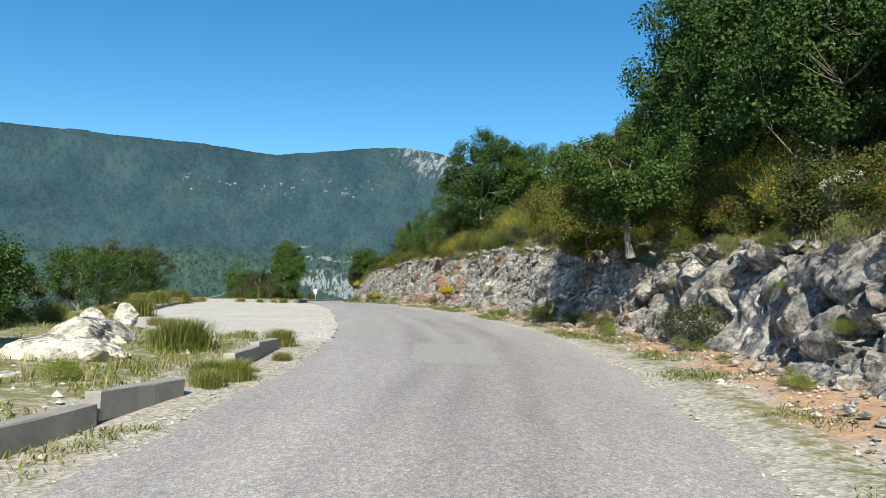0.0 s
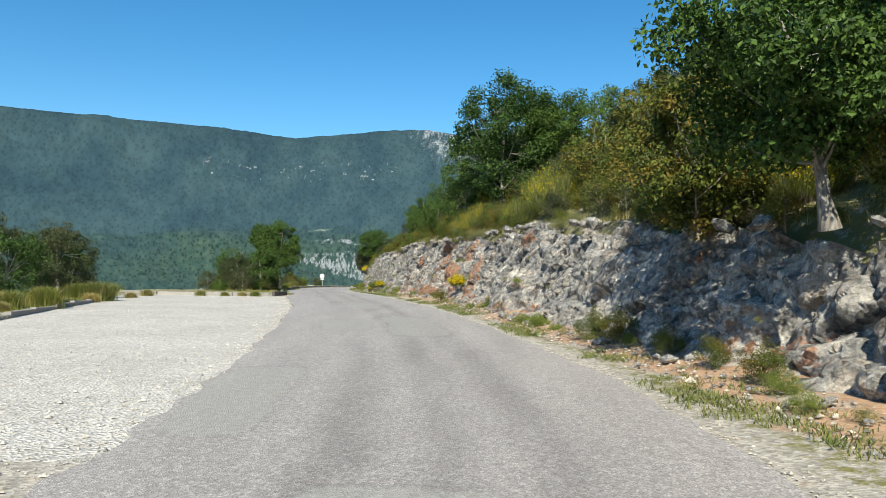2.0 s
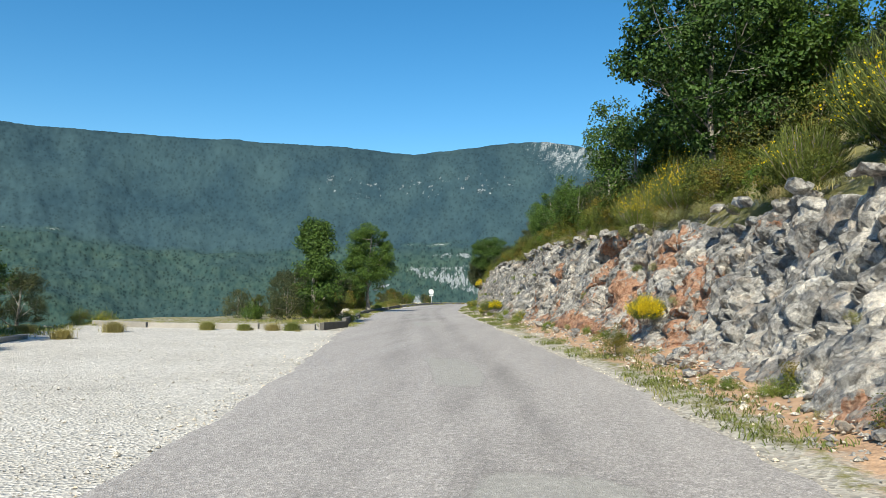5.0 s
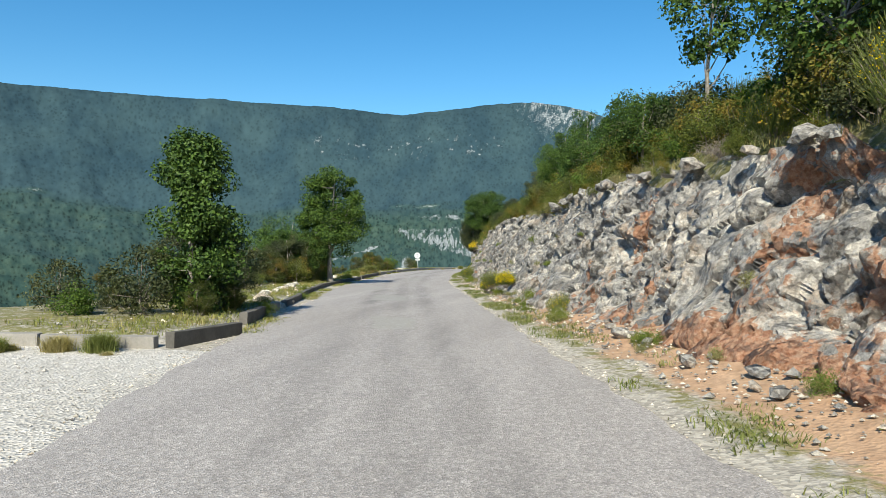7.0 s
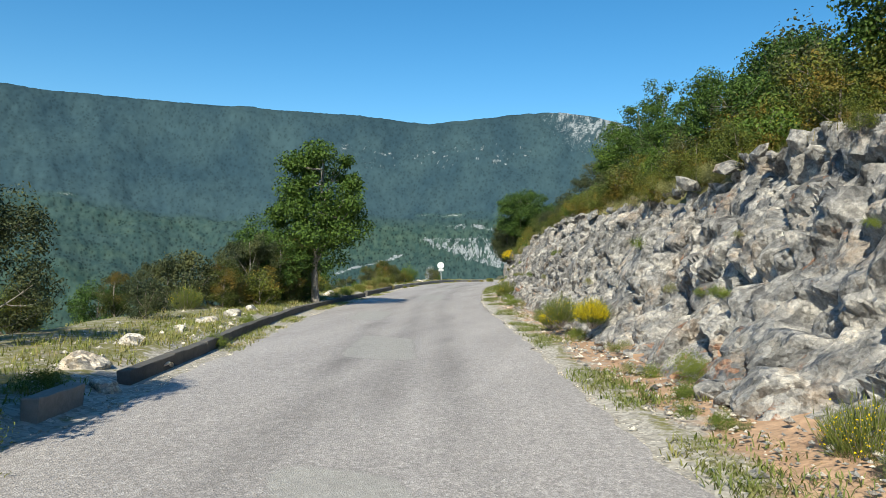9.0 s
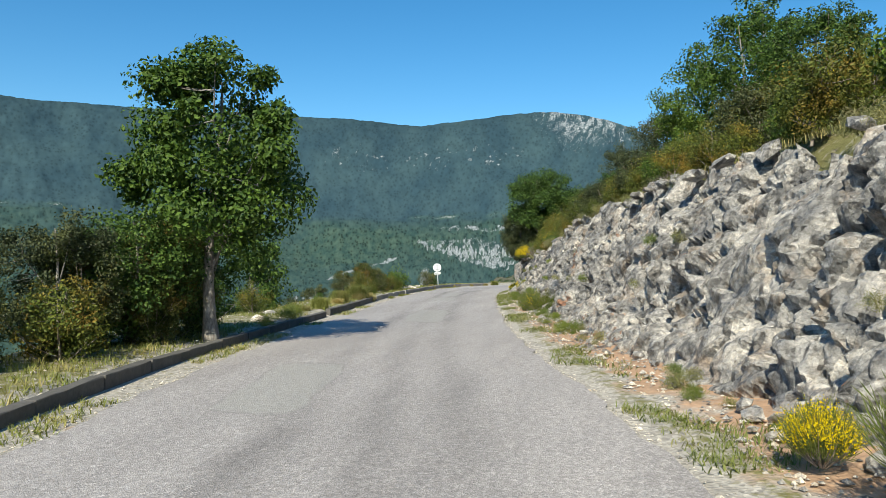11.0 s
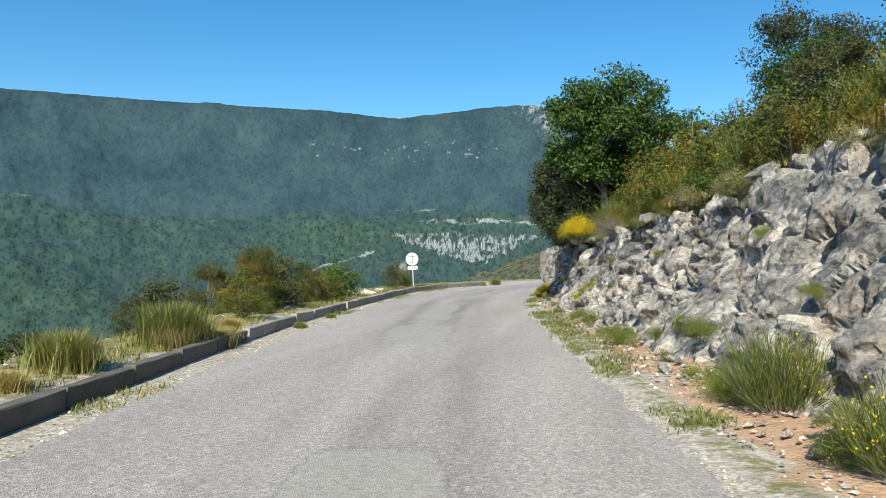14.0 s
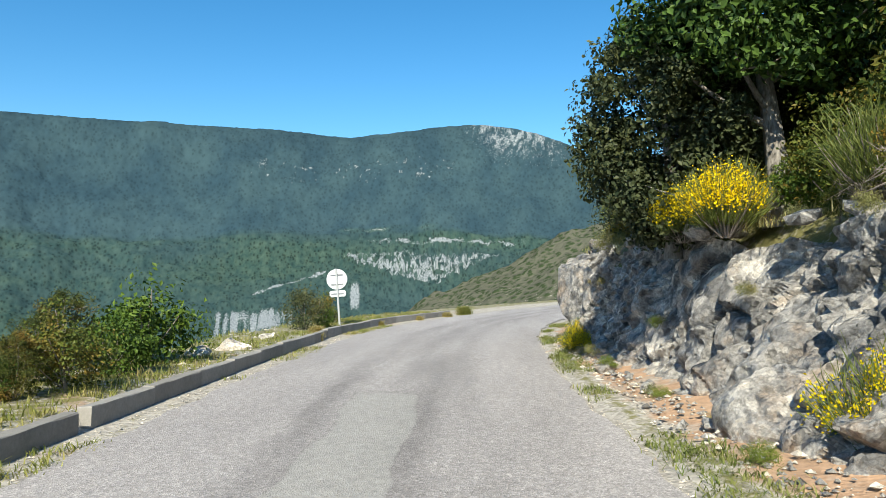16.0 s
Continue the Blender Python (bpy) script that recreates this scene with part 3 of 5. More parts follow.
    rims = np.clip(np.exp(-((el - 3.2) / 0.22) ** 2) * np.clip((12.2 - a) / 2, 0, 1) * np.clip((a + 1.0) / 1, 0, 1) * np.clip(0.7 + 1.5 * streaks(1.6, 3.0, 23), 0, 1), 0, 1)
    rims = np.maximum(rims, 0.8 * np.exp(-((el - 2.38) / 0.06) ** 2) * (a > 2.5) * (a < 12.3))
    pillar = np.exp(-((a - 12.4) / 0.4) ** 4) * np.exp(-((el + 1.0) / 0.9) ** 4)
    cliff = np.exp(-((a - 19.8) / 3.0) ** 6) * np.exp(-((el + 2.9) / 1.1) ** 6) * np.clip(0.65 + 0.9 * streaks(4.0, 0.7, 29), 0, 1)
    track = np.exp(-((el - (0.9 - (a - 15.0) * 0.30)) / 0.10) ** 2) * (a > 14.6) * (a < 20) * np.clip(1.0 + streaks(2.0, 1.0, 71), 0, 1.2)
    # the last, weak term is no stone: it paints haze paling the summit's flank
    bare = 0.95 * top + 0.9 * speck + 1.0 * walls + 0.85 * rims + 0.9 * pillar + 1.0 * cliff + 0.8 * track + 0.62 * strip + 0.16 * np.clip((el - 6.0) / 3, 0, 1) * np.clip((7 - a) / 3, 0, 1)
    bare = np.where(q < 300, 0, bare)
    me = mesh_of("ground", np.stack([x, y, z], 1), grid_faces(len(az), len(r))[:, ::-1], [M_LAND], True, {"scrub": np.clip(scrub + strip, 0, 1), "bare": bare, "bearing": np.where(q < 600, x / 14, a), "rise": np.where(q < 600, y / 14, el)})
    return tagged(new("ground", me), "wooded valley and far mountain ridge in painted haze, with bare pale limestone summit", "landscape", kind="structure")


land()


def spur():
    """The hillside beyond the bend, with thin scrub and bare stones."""
    xs, ys = np.linspace(-80, 170, 190), np.linspace(175, 480, 200)
    X, Y = np.meshgrid(xs, ys, indexing="ij")
    x, y = X.ravel(), Y.ravel()
    p = np.stack([x, y, 0 * x], 1)
    crest = -2.2 + 0.41 * (x + 43.6) - 0.35 * np.clip(-43.6 - x, 0, 60) - 0.0006 * np.clip(x, 0, 200) ** 2
    z = crest - 0.33 * np.clip(330 - y, 0, 400) - 0.45 * np.clip(y - 330, 0, 400)
    z = z + fbm(p * 0.03, 4, 61) * 5 + fbm(p * 0.3, 3, 62) * 1.1
    f1, f2, own, _ = cells(p * 0.09, 71)
    bare = np.clip(own * 1.3 - 0.6, 0, 1) * 0.45 + np.exp(-((x + 38) / 11) ** 2) * np.clip((310 - y) / 20, 0, 1) * 0.42
    me = mesh_of("hillside_spur", np.stack([x, y, z], 1), grid_faces(len(xs), len(ys))[:, ::-1], [M_SPUR], True, {"scrub": 1 + 0 * x, "bare": bare})
    tagged(new("hillside_spur", me), "scrubby hillside with bare stones beyond the bend", "hillside", kind="structure")


def spur_material():
    m, nd, lk, b = material("scrub_and_stones", 1.0, 0.0)
    p = place(nd)
    v = n_voro(nd, lk, 0.5, p)
    f = n_noise(nd, lk, 0.8, 6, p, 0.75)
    col = n_mix(nd, lk, n_noise(nd, lk, 0.04, 4, p), (0.075, 0.082, 0.058), (0.125, 0.122, 0.092))
    bush = n_math(nd, lk, "ADD", v.outputs["Distance"], n_math(nd, lk, "MULTIPLY", f, 1.5))
    col = n_mix(nd, lk, n_ramp(nd, lk, n_math(nd, lk, "MULTIPLY", bush, 0.5), (0.52, 1.0), (0.64, 0.0)), col, (0.04, 0.058, 0.028))
    k = n_math(nd, lk, "ADD", n_attr(nd, "bare"), n_math(nd, lk, "MULTIPLY", n_math(nd, lk, "SUBTRACT", f, 0.5), 1.8))
    col = n_mix(nd, lk, n_ramp(nd, lk, k, (0.48, 0.0), (0.66, 1.0)), col, (0.46, 0.42, 0.37))
    lk.new(col, b.inputs["Base Color"])
    n_bump(nd, lk, b, v.outputs["Distance"], 0.6, -1.2)
    return m


M_SPUR = spur_material()
spur()


# ---------------- road ----------------
def strip(name, y0, y1, dy, left, right, columns, lift_by, mats, label, category, extra=None, rough_edge=0.0, kind="structure"):
    """A sheet along the road between two lines."""
    ys = np.arange(y0, y1 + dy / 2, dy)
    t = np.linspace(0, 1, columns)
    Y = np.repeat(ys, columns)
    T = np.tile(t, len(ys))
    l, r = left(ys), right(ys)
    if rough_edge:
        l = l + rough_edge * fbm(np.stack([ys * 1.7, 0 * ys, 0 * ys], 1), 4, 5)
        r = r + rough_edge * fbm(np.stack([ys * 1.7, 0 * ys + 9, 0 * ys], 1), 4, 6)
    X = np.repeat(l, columns) * (1 - T) + np.repeat(r, columns) * T
    Z = road_z(Y) + lift_by(X, Y, T)
    attrs = extra(X, Y, T) if extra else None
    me = mesh_of(name, np.stack([X, Y, Z], 1), grid_faces(len(ys), columns)[:, ::-1], mats, True, attrs)
    return tagged(new(name, me), label, category, kind=kind)


def crown(X, Y, T):
    return 0.03 * (1 - (2 * T - 1) ** 2) + 0.012 * fbm(np.stack([X * 0.5, Y * 0.35, 0 * X], 1), 2, 2)


# repairs in the asphalt: from y to y, between two shares of the road's width
REPAIRS = ((10.8, 14.2, 0.34, 0.62), (25.6, 28.4, 0.20, 0.44), (24.2, 29.6, 0.52, 0.76), (15.6, 19.6, 0.02, 0.20), (34, 37.5, 0.44, 0.6), (49.2, 51.8, 0.42, 0.60), (58.0, 61.5, 0.36, 0.58),
           (66, 70, 0.2, 0.4), (79.3, 85.5, 0.42, 0.64), (93.0, 96.0, 0.36, 0.60), (97.5, 104, 0.40, 0.58))


def tracks(X, Y, T):
    w = edge_r(Y) - edge_l(Y)
    d = T * w
    wob = 0.18 * fbm(np.stack([Y * 0.08, 0 * Y, 0 * Y], 1), 2, 4)
    t = sum(np.exp(-((d - c * w - wob) / 0.28) ** 2) for c in (0.36, 0.53, 0.68))
    bend = np.clip((Y - 92) / 4, 0, 1) * np.clip((112 - Y) / 6, 0, 1)
    t = t + 1.5 * bend * (np.exp(-((d - 0.61 * w) / 0.16) ** 2) + 0.8 * np.exp(-((d - 0.36 * w + (Y - 100) * 0.03) / 0.14) ** 2))
    rep = 0 * X
    wx, wy = 0.03 * fbm(np.stack([X * 0.8, Y * 0.5, 0 * X], 1), 3, 15), 0.35 * fbm(np.stack([X * 0.7, Y * 0.45, 0 * X + 5], 1), 3, 16)
    for y0, y1, a0, a1 in REPAIRS:
        u, v = np.abs(T + wx - (a0 + a1) / 2) / (a1 - a0) * 2, np.abs(Y + wy - (y0 + y1) / 2) / (y1 - y0) * 2
        rep = np.maximum(rep, np.clip(0.5 + (1 - (u ** 8 + v ** 8) ** 0.125) * 2.2, 0, 1))
    return {"patch": rep, "track": np.clip(t * 0.85 * (0.6 + 0.6 * fbm(np.stack([X * 0.6, Y * 0.12, 0 * X], 1), 3, 12)), 0, 1)}


strip("road", -30, 172, 0.2, lambda y: edge_l(y), lambda y: edge_r(y), 40, crown, [M_ASPHALT], "worn pale grey asphalt mountain road with wheel tracks", "road", tracks, 0.12)


# ---------------- lie of the land beside the road ----------------
def left_z(x, y):
    x, y = np.asarray(x, float), np.asarray(y, float)
    n = fbm(np.stack([x * 0.7, y * 0.7, 0 * x], -1).reshape(-1, 3), 3, 31).reshape(x.shape)
    out = np.clip(kerb_x(y) - x, 0, 99)
    lay = np.clip((y - 13) / 1.5, 0, 1) * np.clip((47 - y) / 1.0, 0, 1)
    bank = np.clip(out / 0.5, 0, 1) * (0.17 - 0.10 * lay)
    drop = np.clip(flat_x(y) - x, 0, 200)
    z = road_z(y) - 0.025 + bank + n * (0.05 * np.clip(out, 0.1, 1)) - 0.75 * (np.sqrt(drop * drop + 1.2) - 1.095)
    return z + n * 0.25 * np.clip(drop / 3, 0, 1)


def rock_top(y):
    return edge_r(y) + rock_in(y) + rock_lean(y) * rock_h(y)


def right_z(x, y):
    """The slope above the rock face."""
    x, y = np.asarray(x, float), np.asarray(y, float)
    o = np.clip(x - rock_top(y), 0, 99)
    n = fbm(np.stack([x * 0.5, y * 0.5, 0 * x], -1).reshape(-1, 3), 3, 41).reshape(x.shape)
    return road_z(y) + rock_h(y) + 0.30 * np.clip(o, 0, 1.2) + 0.52 * np.clip(o - 1.2, 0, 22) + 0.25 * np.clip(o - 23.2, 0, 99) + n * 0.12


def left_verge():
    ys = np.arange(-30, 172, 0.3)
    q = np.concatenate([np.arange(-0.5, 14, 0.25), np.arange(14, 24, 0.5), np.arange(24, 62, 1.6)])
    Y, Q = np.meshgrid(ys, q, indexing="ij")
    y, w = Y.ravel(), Q.ravel()
    x = edge_l(y) - w
    z = left_z(x, y)
    lay = np.clip((y - 13.5) / 2, 0, 1) * np.clip((46.6 - y) / 0.8, 0, 1)
    out = kerb_x(y) - x
    grass = np.clip(out / 0.6, 0, 1) * 0.58
    grass = np.where(out <= 0, np.where(lay > 0.5, 0.0, 0.34), grass)
    white = lay * (out < 0.4)
    me = mesh_of("verge", np.stack([x, y, z], 1), grid_faces(len(ys), len(q)), [M_VERGE, M_GRAVEL], True, {"grass": grass, "red": 0.12 + 0.1 * (out > 0.5)},
                 index=(white.reshape(len(ys), len(q))[:-1, :-1] > 0.5).ravel().astype(int))
    tagged(new("verge", me), "stony grassy verge and white gravel lay-by falling off to the valley", "verge", kind="structure")


left_verge()


def foot_z(y, t):
    """The ground between the road and the rock: t runs from 0 at the asphalt to 1 at the foot."""
    return road_z(y) - 0.03 + 0.16 * np.clip(t - 0.25, 0, 2) ** 1.5 + 0.6 * np.clip(earth_red(y) - 0.25, 0, 1) * np.clip(t - 0.4, 0, 1.2)


def right_verge():
    ys = np.arange(-30, 172, 0.14)
    q = np.linspace(-0.6, 3.2, 30)
    Y, Q = np.meshgrid(ys, q, indexing="ij")
    y, w = Y.ravel(), Q.ravel()
    x = edge_r(y) + w
    n = fbm(np.stack([x * 1.3, y * 1.3, 0 * x], 1), 4, 17)
    t = np.clip(w / np.maximum(rock_in(y), 0.3), 0, 1.6)
    z = foot_z(y, t) + n * 0.05 * np.clip(w * 2, 0, 1) + 0.05 * np.exp(-((t - 0.35) / 0.2) ** 2)
    grass = 0.52 * np.exp(-((t - 0.36) / 0.25) ** 2)
    red = 0.06 + np.clip(t - 0.2, 0, 0.6) * (0.82 + 0.85 * earth_red(y))
    me = mesh_of("stony_verge", np.stack([x, y, z], 1), grid_faces(len(ys), len(q))[:, ::-1], [M_VERGE], True, {"grass": grass, "red": red})
    tagged(new("stony_verge", me), "gravel, thin grass and reddish earth at the foot of the rock", "verge", kind="structure")


right_verge()


# hollows in the face, smooth slabs and pockets of red earth: along the road, height over it, half length, half height, depth or strength
HOLLOWS = ((60.3, 0.95, 0.40, 0.75, 0.75), (61.0, 1.9, 0.22, 0.7, 0.5), (58.9, 0.9, 0.45, 0.5, 0.6), (77.9, 1.75, 0.28, 0.45, 0.7), (73.9, 1.1, 0.4, 0.5, 0.5), (45.6, 2.0, 0.5, 0.5, 0.55), (44.4, 0.9, 0.4, 0.3, 0.45), (42.6, 1.5, 0.5, 0.5, 0.5),
           (30.6, 1.3, 0.5, 0.35, 0.5), (27.3, 1.5, 0.35, 0.3, 0.4), (96.9, 2.0, 0.9, 0.35, 0.6), (95.4, 1.4, 0.5, 0.4, 0.5), (80.2, 1.0, 0.3, 0.6, 0.45), (16.2, 0.95, 0.7, 0.18, 0.4), (13.6, 0.6, 0.4, 0.3, 0.4), (87.0, 2.4, 0.6, 0.25, 0.4))
SLABS = ((62.9, 1.5, 1.0, 1.3), (57.4, 0.5, 0.7, 0.6), (81.6, 1.9, 0.8, 1.2), (25.6, 1.3, 0.9, 0.5), (15.0, 1.3, 1.5, 0.5), (11.6, 1.0, 1.2, 0.8), (68.8, 1.6, 1.2, 0.9), (46.9, 1.0, 0.9, 0.9), (91.5, 0.4, 0.9, 0.6), (103.5, 1.2, 1.2, 0.9))
POCKETS = ((45.5, 0.2, 3.2, 0.55, 0.45), (45.9, 1.9, 0.35, 0.9, 0.4), (44.6, 2.7, 0.9, 0.5, 0.5), (43.2, 1.0, 1.3, 0.7, 0.5), (40.6, 2.1, 1.1, 0.6, 0.6), (38.9, 1.2, 0.8, 0.8, 0.5), (41.6, 0.9, 1.2, 0.7, 0.5), (50.8, 2.0, 0.45, 1.1, 0.42), (49.6, 0.9, 0.5, 0.6, 0.35),
           (81.2, 1.9, 0.22, 0.5, 0.45), (80.6, 0.8, 0.3, 0.4, 0.4), (78.0, 1.8, 0.4, 0.5, 0.5), (59.6, 1.5, 0.4, 0.5, 0.3), (32.5, 2.3, 0.8, 0.3, 0.4), (29.5, 0.5, 1.0, 0.3, 0.35), (21.5, 1.7, 0.8, 0.3, 0.35), (19.0, 0.4, 1.6, 0.4, 0.35), (17.0, 1.2, 0.5, 0.4, 0.3))


def spot(y, h, y0, h0, ry, rh):
    return np.exp(-(((y - y0) / ry) ** 2 + ((h - h0) / rh) ** 2) ** 1.5)


def rock_face():
    ys = np.arange(-1, 120, 0.034)
    v = np.linspace(-0.12, 1.16, 98)
    Y, V = np.meshgrid(ys, v, indexing="ij")
    y, t = Y.ravel(), V.ravel()
    jag = cells(np.stack([y / 1.3, 0 * y, 0 * y], 1), 909)[2] - 0.5 + 0.6 * fbm(np.stack([y * 0.9, 0 * y, 0 * y], 1), 3, 91)
    h = rock_h(y) + 0.42 * jag
    lean = rock_lean(y)
    over = np.clip(t - 0.95, 0, 1)
    low = np.clip(0.3 - t, 0, 0.5)
    x = edge_r(y) + rock_in(y) + 0.28 + lean * np.minimum(t, 0.95) * rock_h(y) * 0.92 + over * 2.2 - low * (0.4 + 1.5 * earth_red(y))
    up = np.minimum(t, 0.95) * h
    z = road_z(y) + up - over * 2.6
    p = np.stack([x, y, z], 1)
    tip = 0.85 + 0.22 * fbm(p * 0.11, 2, 70)
    c, s = np.cos(tip), np.sin(tip)
    u1, u2 = -p[:, 1] * math.cos(0.85) + p[:, 2] * math.sin(0.85), p[:, 1] * math.sin(0.85) + p[:, 2] * math.cos(0.85)      # steep beds that rise toward the start of the road
    warp, warp2 = fbm(p * 0.7, 3, 77), fbm(p * 0.7 + 40, 3, 78)

    def blocks(long, thick, deep, wob, seed, keen, step, lean_by):
        """Broken beds: a step for each block and a tilt of its own, running over into the next along a narrow joint. Returns depth, tone and joint."""
        q = np.stack([u1 / long + warp * wob, u2 / thick + warp2 * wob, p[:, 0] / deep], 1)
        k = np.floor(q).astype(np.int64)
        f1, f2 = np.full(len(q), 9.0), np.full(len(q), 9.0)
        kept = []
        for a, b, e in itertools.product((-1, 0, 1), repeat=3):
            i, j, l = k[:, 0] + a, k[:, 1] + b, k[:, 2] + e
            own = hash01(i, j, l, seed + 3)
            way = q - np.stack([i + hash01(i, j, l, seed), j + hash01(i, j, l, seed + 1), l + hash01(i, j, l, seed + 2)], 1)
            r = np.sqrt((way * way).sum(1))
            f2 = np.where(r < f1, f1, np.minimum(f2, r))
            f1 = np.minimum(f1, r)
            g1, g2 = 2.4 * (own * 17.31 % 1) - 1.0, 2.4 * (own * 57.13 % 1) - 1.4
            m, n = way[:, 0] * long, way[:, 1] * thick
            kept.append((r, own, step * (own - 0.5) + lean_by * (g1 * (-c * m + s * n) + g2 * (s * m + c * n))))
        total, depth, tone = 0, 0, 0
        for r, own, h in kept:
            w = np.exp(-keen * (r - f1))
            total, depth, tone = total + w, depth + w * h, tone + w * (own * 37.7 % 1)
        return depth / total, tone / total, np.exp(-(f2 - f1) / 0.17) * np.clip((tone / total - 0.4) * 5, 0, 1)

    b1, b2, b3 = blocks(0.85, 0.52, 0.8, 0.2, 101, 22, 0.28, 0.16), blocks(0.36, 0.23, 0.33, 0.3, 202, 13, 0.19, 0.32), blocks(0.18, 0.125, 0.17, 0.4, 303, 9, 0.14, 0.45)
    soft = np.clip(earth_red(y) * 1.1 + 0.9 * fbm(p * 0.35, 3, 88), 0, 1)
    hard = 1 - 0.35 * soft * earth_red(y)
    calm = np.clip(0.75 + 0.9 * fbm(p * 0.55, 3, 66), 0.45, 1.15)
    slab, hollow, pocket = 0 * y, 0 * y, 0 * y
    for y0, h0, ry, rh in SLABS:
        slab = np.maximum(slab, spot(y, up, y0, h0, ry, rh))
    for y0, h0, ry, rh, deep in HOLLOWS:
        hollow = np.maximum(hollow, deep * spot(y + 0.25 * warp, up + 0.25 * warp2, y0, h0, ry, rh))
    for y0, h0, ry, rh, k in POCKETS:
        pocket = np.maximum(pocket, k * spot(y + 0.4 * warp, up + 0.4 * warp2, y0, h0, ry, rh))
    calm = calm * (1 - 0.65 * slab)
    d = 0.22 * fbm(p * 0.42, 4, 55) + 0.14 * slab
    d = d + hard * (b1[0] + calm * (b2[0] + b3[0]))
    d = d - 0.24 * b1[2] - calm * 0.13 * b2[2]
    cave = np.clip(fbm(p * np.array([0.5, 0.5, 0.8]), 3, 123) - 0.50, 0, 1) * 1.3
    d = d - cave - hollow
    d = d * np.clip((t + 0.12) / 0.3, 0.2, 1) * np.clip((1.16 - t) / 0.16, 0.25, 1)
    n = np.stack([-np.ones_like(y), 0.25 * fbm(p * 0.6, 2, 44), lean * 0.8], 1)
    n /= np.linalg.norm(n, axis=1, keepdims=True)
    p = p + n * d[:, None]
    red = 0.10 + 0.36 * soft * earth_red(y) + np.clip(0.24 - t, 0, 0.3) * 1.6 * (0.35 + earth_red(y)) + 0.3 * np.clip(cave, 0, 1) + 0.85 * pocket + 0.14 * (b1[1] < 0.2) + 0.10 * (b2[1] < 0.2) * (0.3 + earth_red(y))
    me = mesh_of("rock_face", p, grid_faces(len(ys), len(v))[:, ::-1], [M_ROCK], False, {"red": np.clip(red, 0, 1), "tone": 0.55 * b2[1] + 0.45 * b3[1] - 0.5})
    return tagged(new("rock_face", me), "fractured grey limestone road cutting with pockets of red earth", "rock face", kind="structure")


ROCK = rock_face()


def hill():
    ys = np.arange(-30, 140, 0.5)
    q = np.concatenate([np.arange(0.3, 6, 0.2), np.arange(6, 45, 1.0)])
    Y, Q = np.meshgrid(ys, q, indexing="ij")
    y, w = Y.ravel(), Q.ravel()
    x = rock_top(y) + w
    z = right_z(x, y) - 0.95 * np.clip(1.0 - w, 0, 1) ** 1.3
    z = z - np.clip(y - 112, 0, 60) ** 2 * 0.02
    me = mesh_of("hillside", np.stack([x, y, z], 1), grid_faces(len(ys), len(q))[:, ::-1], [M_VERGE], True, {"grass": 0.62 + 0.15 * fbm(np.stack([x, y, z], 1) * 0.6, 3, 9), "red": 0 * x + 0.25})
    tagged(new("hillside", me), "dry grassy slope above the rock face", "hillside", kind="structure")


hill()


# ---------------- kerbs ----------------
def kerb_block_mesh(length, height, seed, mat):
    rng = np.random.default_rng(seed)
    bm = bmesh.new()
    bmesh.ops.create_cube(bm, size=1.0)
    bmesh.ops.scale(bm, vec=(0.16, length - 0.02, height), verts=bm.verts)
    bmesh.ops.subdivide_edges(bm, edges=[e for e in bm.edges if abs((e.verts[0].co - e.verts[1].co).y) > 0.1], cuts=4)
    bmesh.ops.bevel(bm, geom=[e for e in bm.edges if e.calc_length() > 0.1 and e.is_manifold and e.calc_face_angle(0) > 0.5], offset=0.012, segments=1, affect="EDGES")
    for v in bm.verts:
        v.co += Vector(rng.normal(0, 0.004, 3))
    me = bpy.data.meshes.new("kerb_block")
    bm.to_mesh(me)
    bm.free()
    me.materials.append(mat)
    return me


KERB_MESH = {}


def kerb_run(points, height=0.30, block=1.6, skip=(), label="row of weathered concrete kerb blocks along the road edge", sink=0.06, mat=M_CONCRETE):
    """A kerb: blocks laid end to end along a line of plan points."""
    run = tagged(new("kerb"), label, "kerb", kind="structure")
    pts = np.array(points, float)
    seg = np.linalg.norm(np.diff(pts, axis=0), axis=1)
    s = np.concatenate([[0], np.cumsum(seg)])
    count = max(1, round(s[-1] / block))
    L = s[-1] / count
    rng = np.random.default_rng(int(abs(pts[0, 1]) * 10))
    for i in range(count):
        if i in skip:
            continue
        a = np.array([np.interp(i * L, s, pts[:, k]) for k in (0, 1)])
        b = np.array([np.interp((i + 1) * L, s, pts[:, k]) for k in (0, 1)])
        l = float(np.linalg.norm(b - a))
        key = (round(l, 1), height, i % 3, mat.name)
        if key not in KERB_MESH:
            KERB_MESH[key] = kerb_block_mesh(key[0], height, i, mat)
        ob = part("kerb_block", KERB_MESH[key], None, run)
        m = (a + b) / 2
        ob.matrix_basis = pose(m[0], m[1], float(road_z(m[1])) + height / 2 - sink + rng.normal(0, 0.008), rng.normal(0, 0.5), rng.normal(0, 1.2), math.degrees(math.atan2(b[1] - a[1], b[0] - a[0])) - 90 + rng.normal(0, 0.4))


def along(y0, y1, step=1.0):
    return [(float(kerb_x(y)) - 0.06, y) for y in np.linspace(y0, y1, max(2, int((y1 - y0) / step)))]


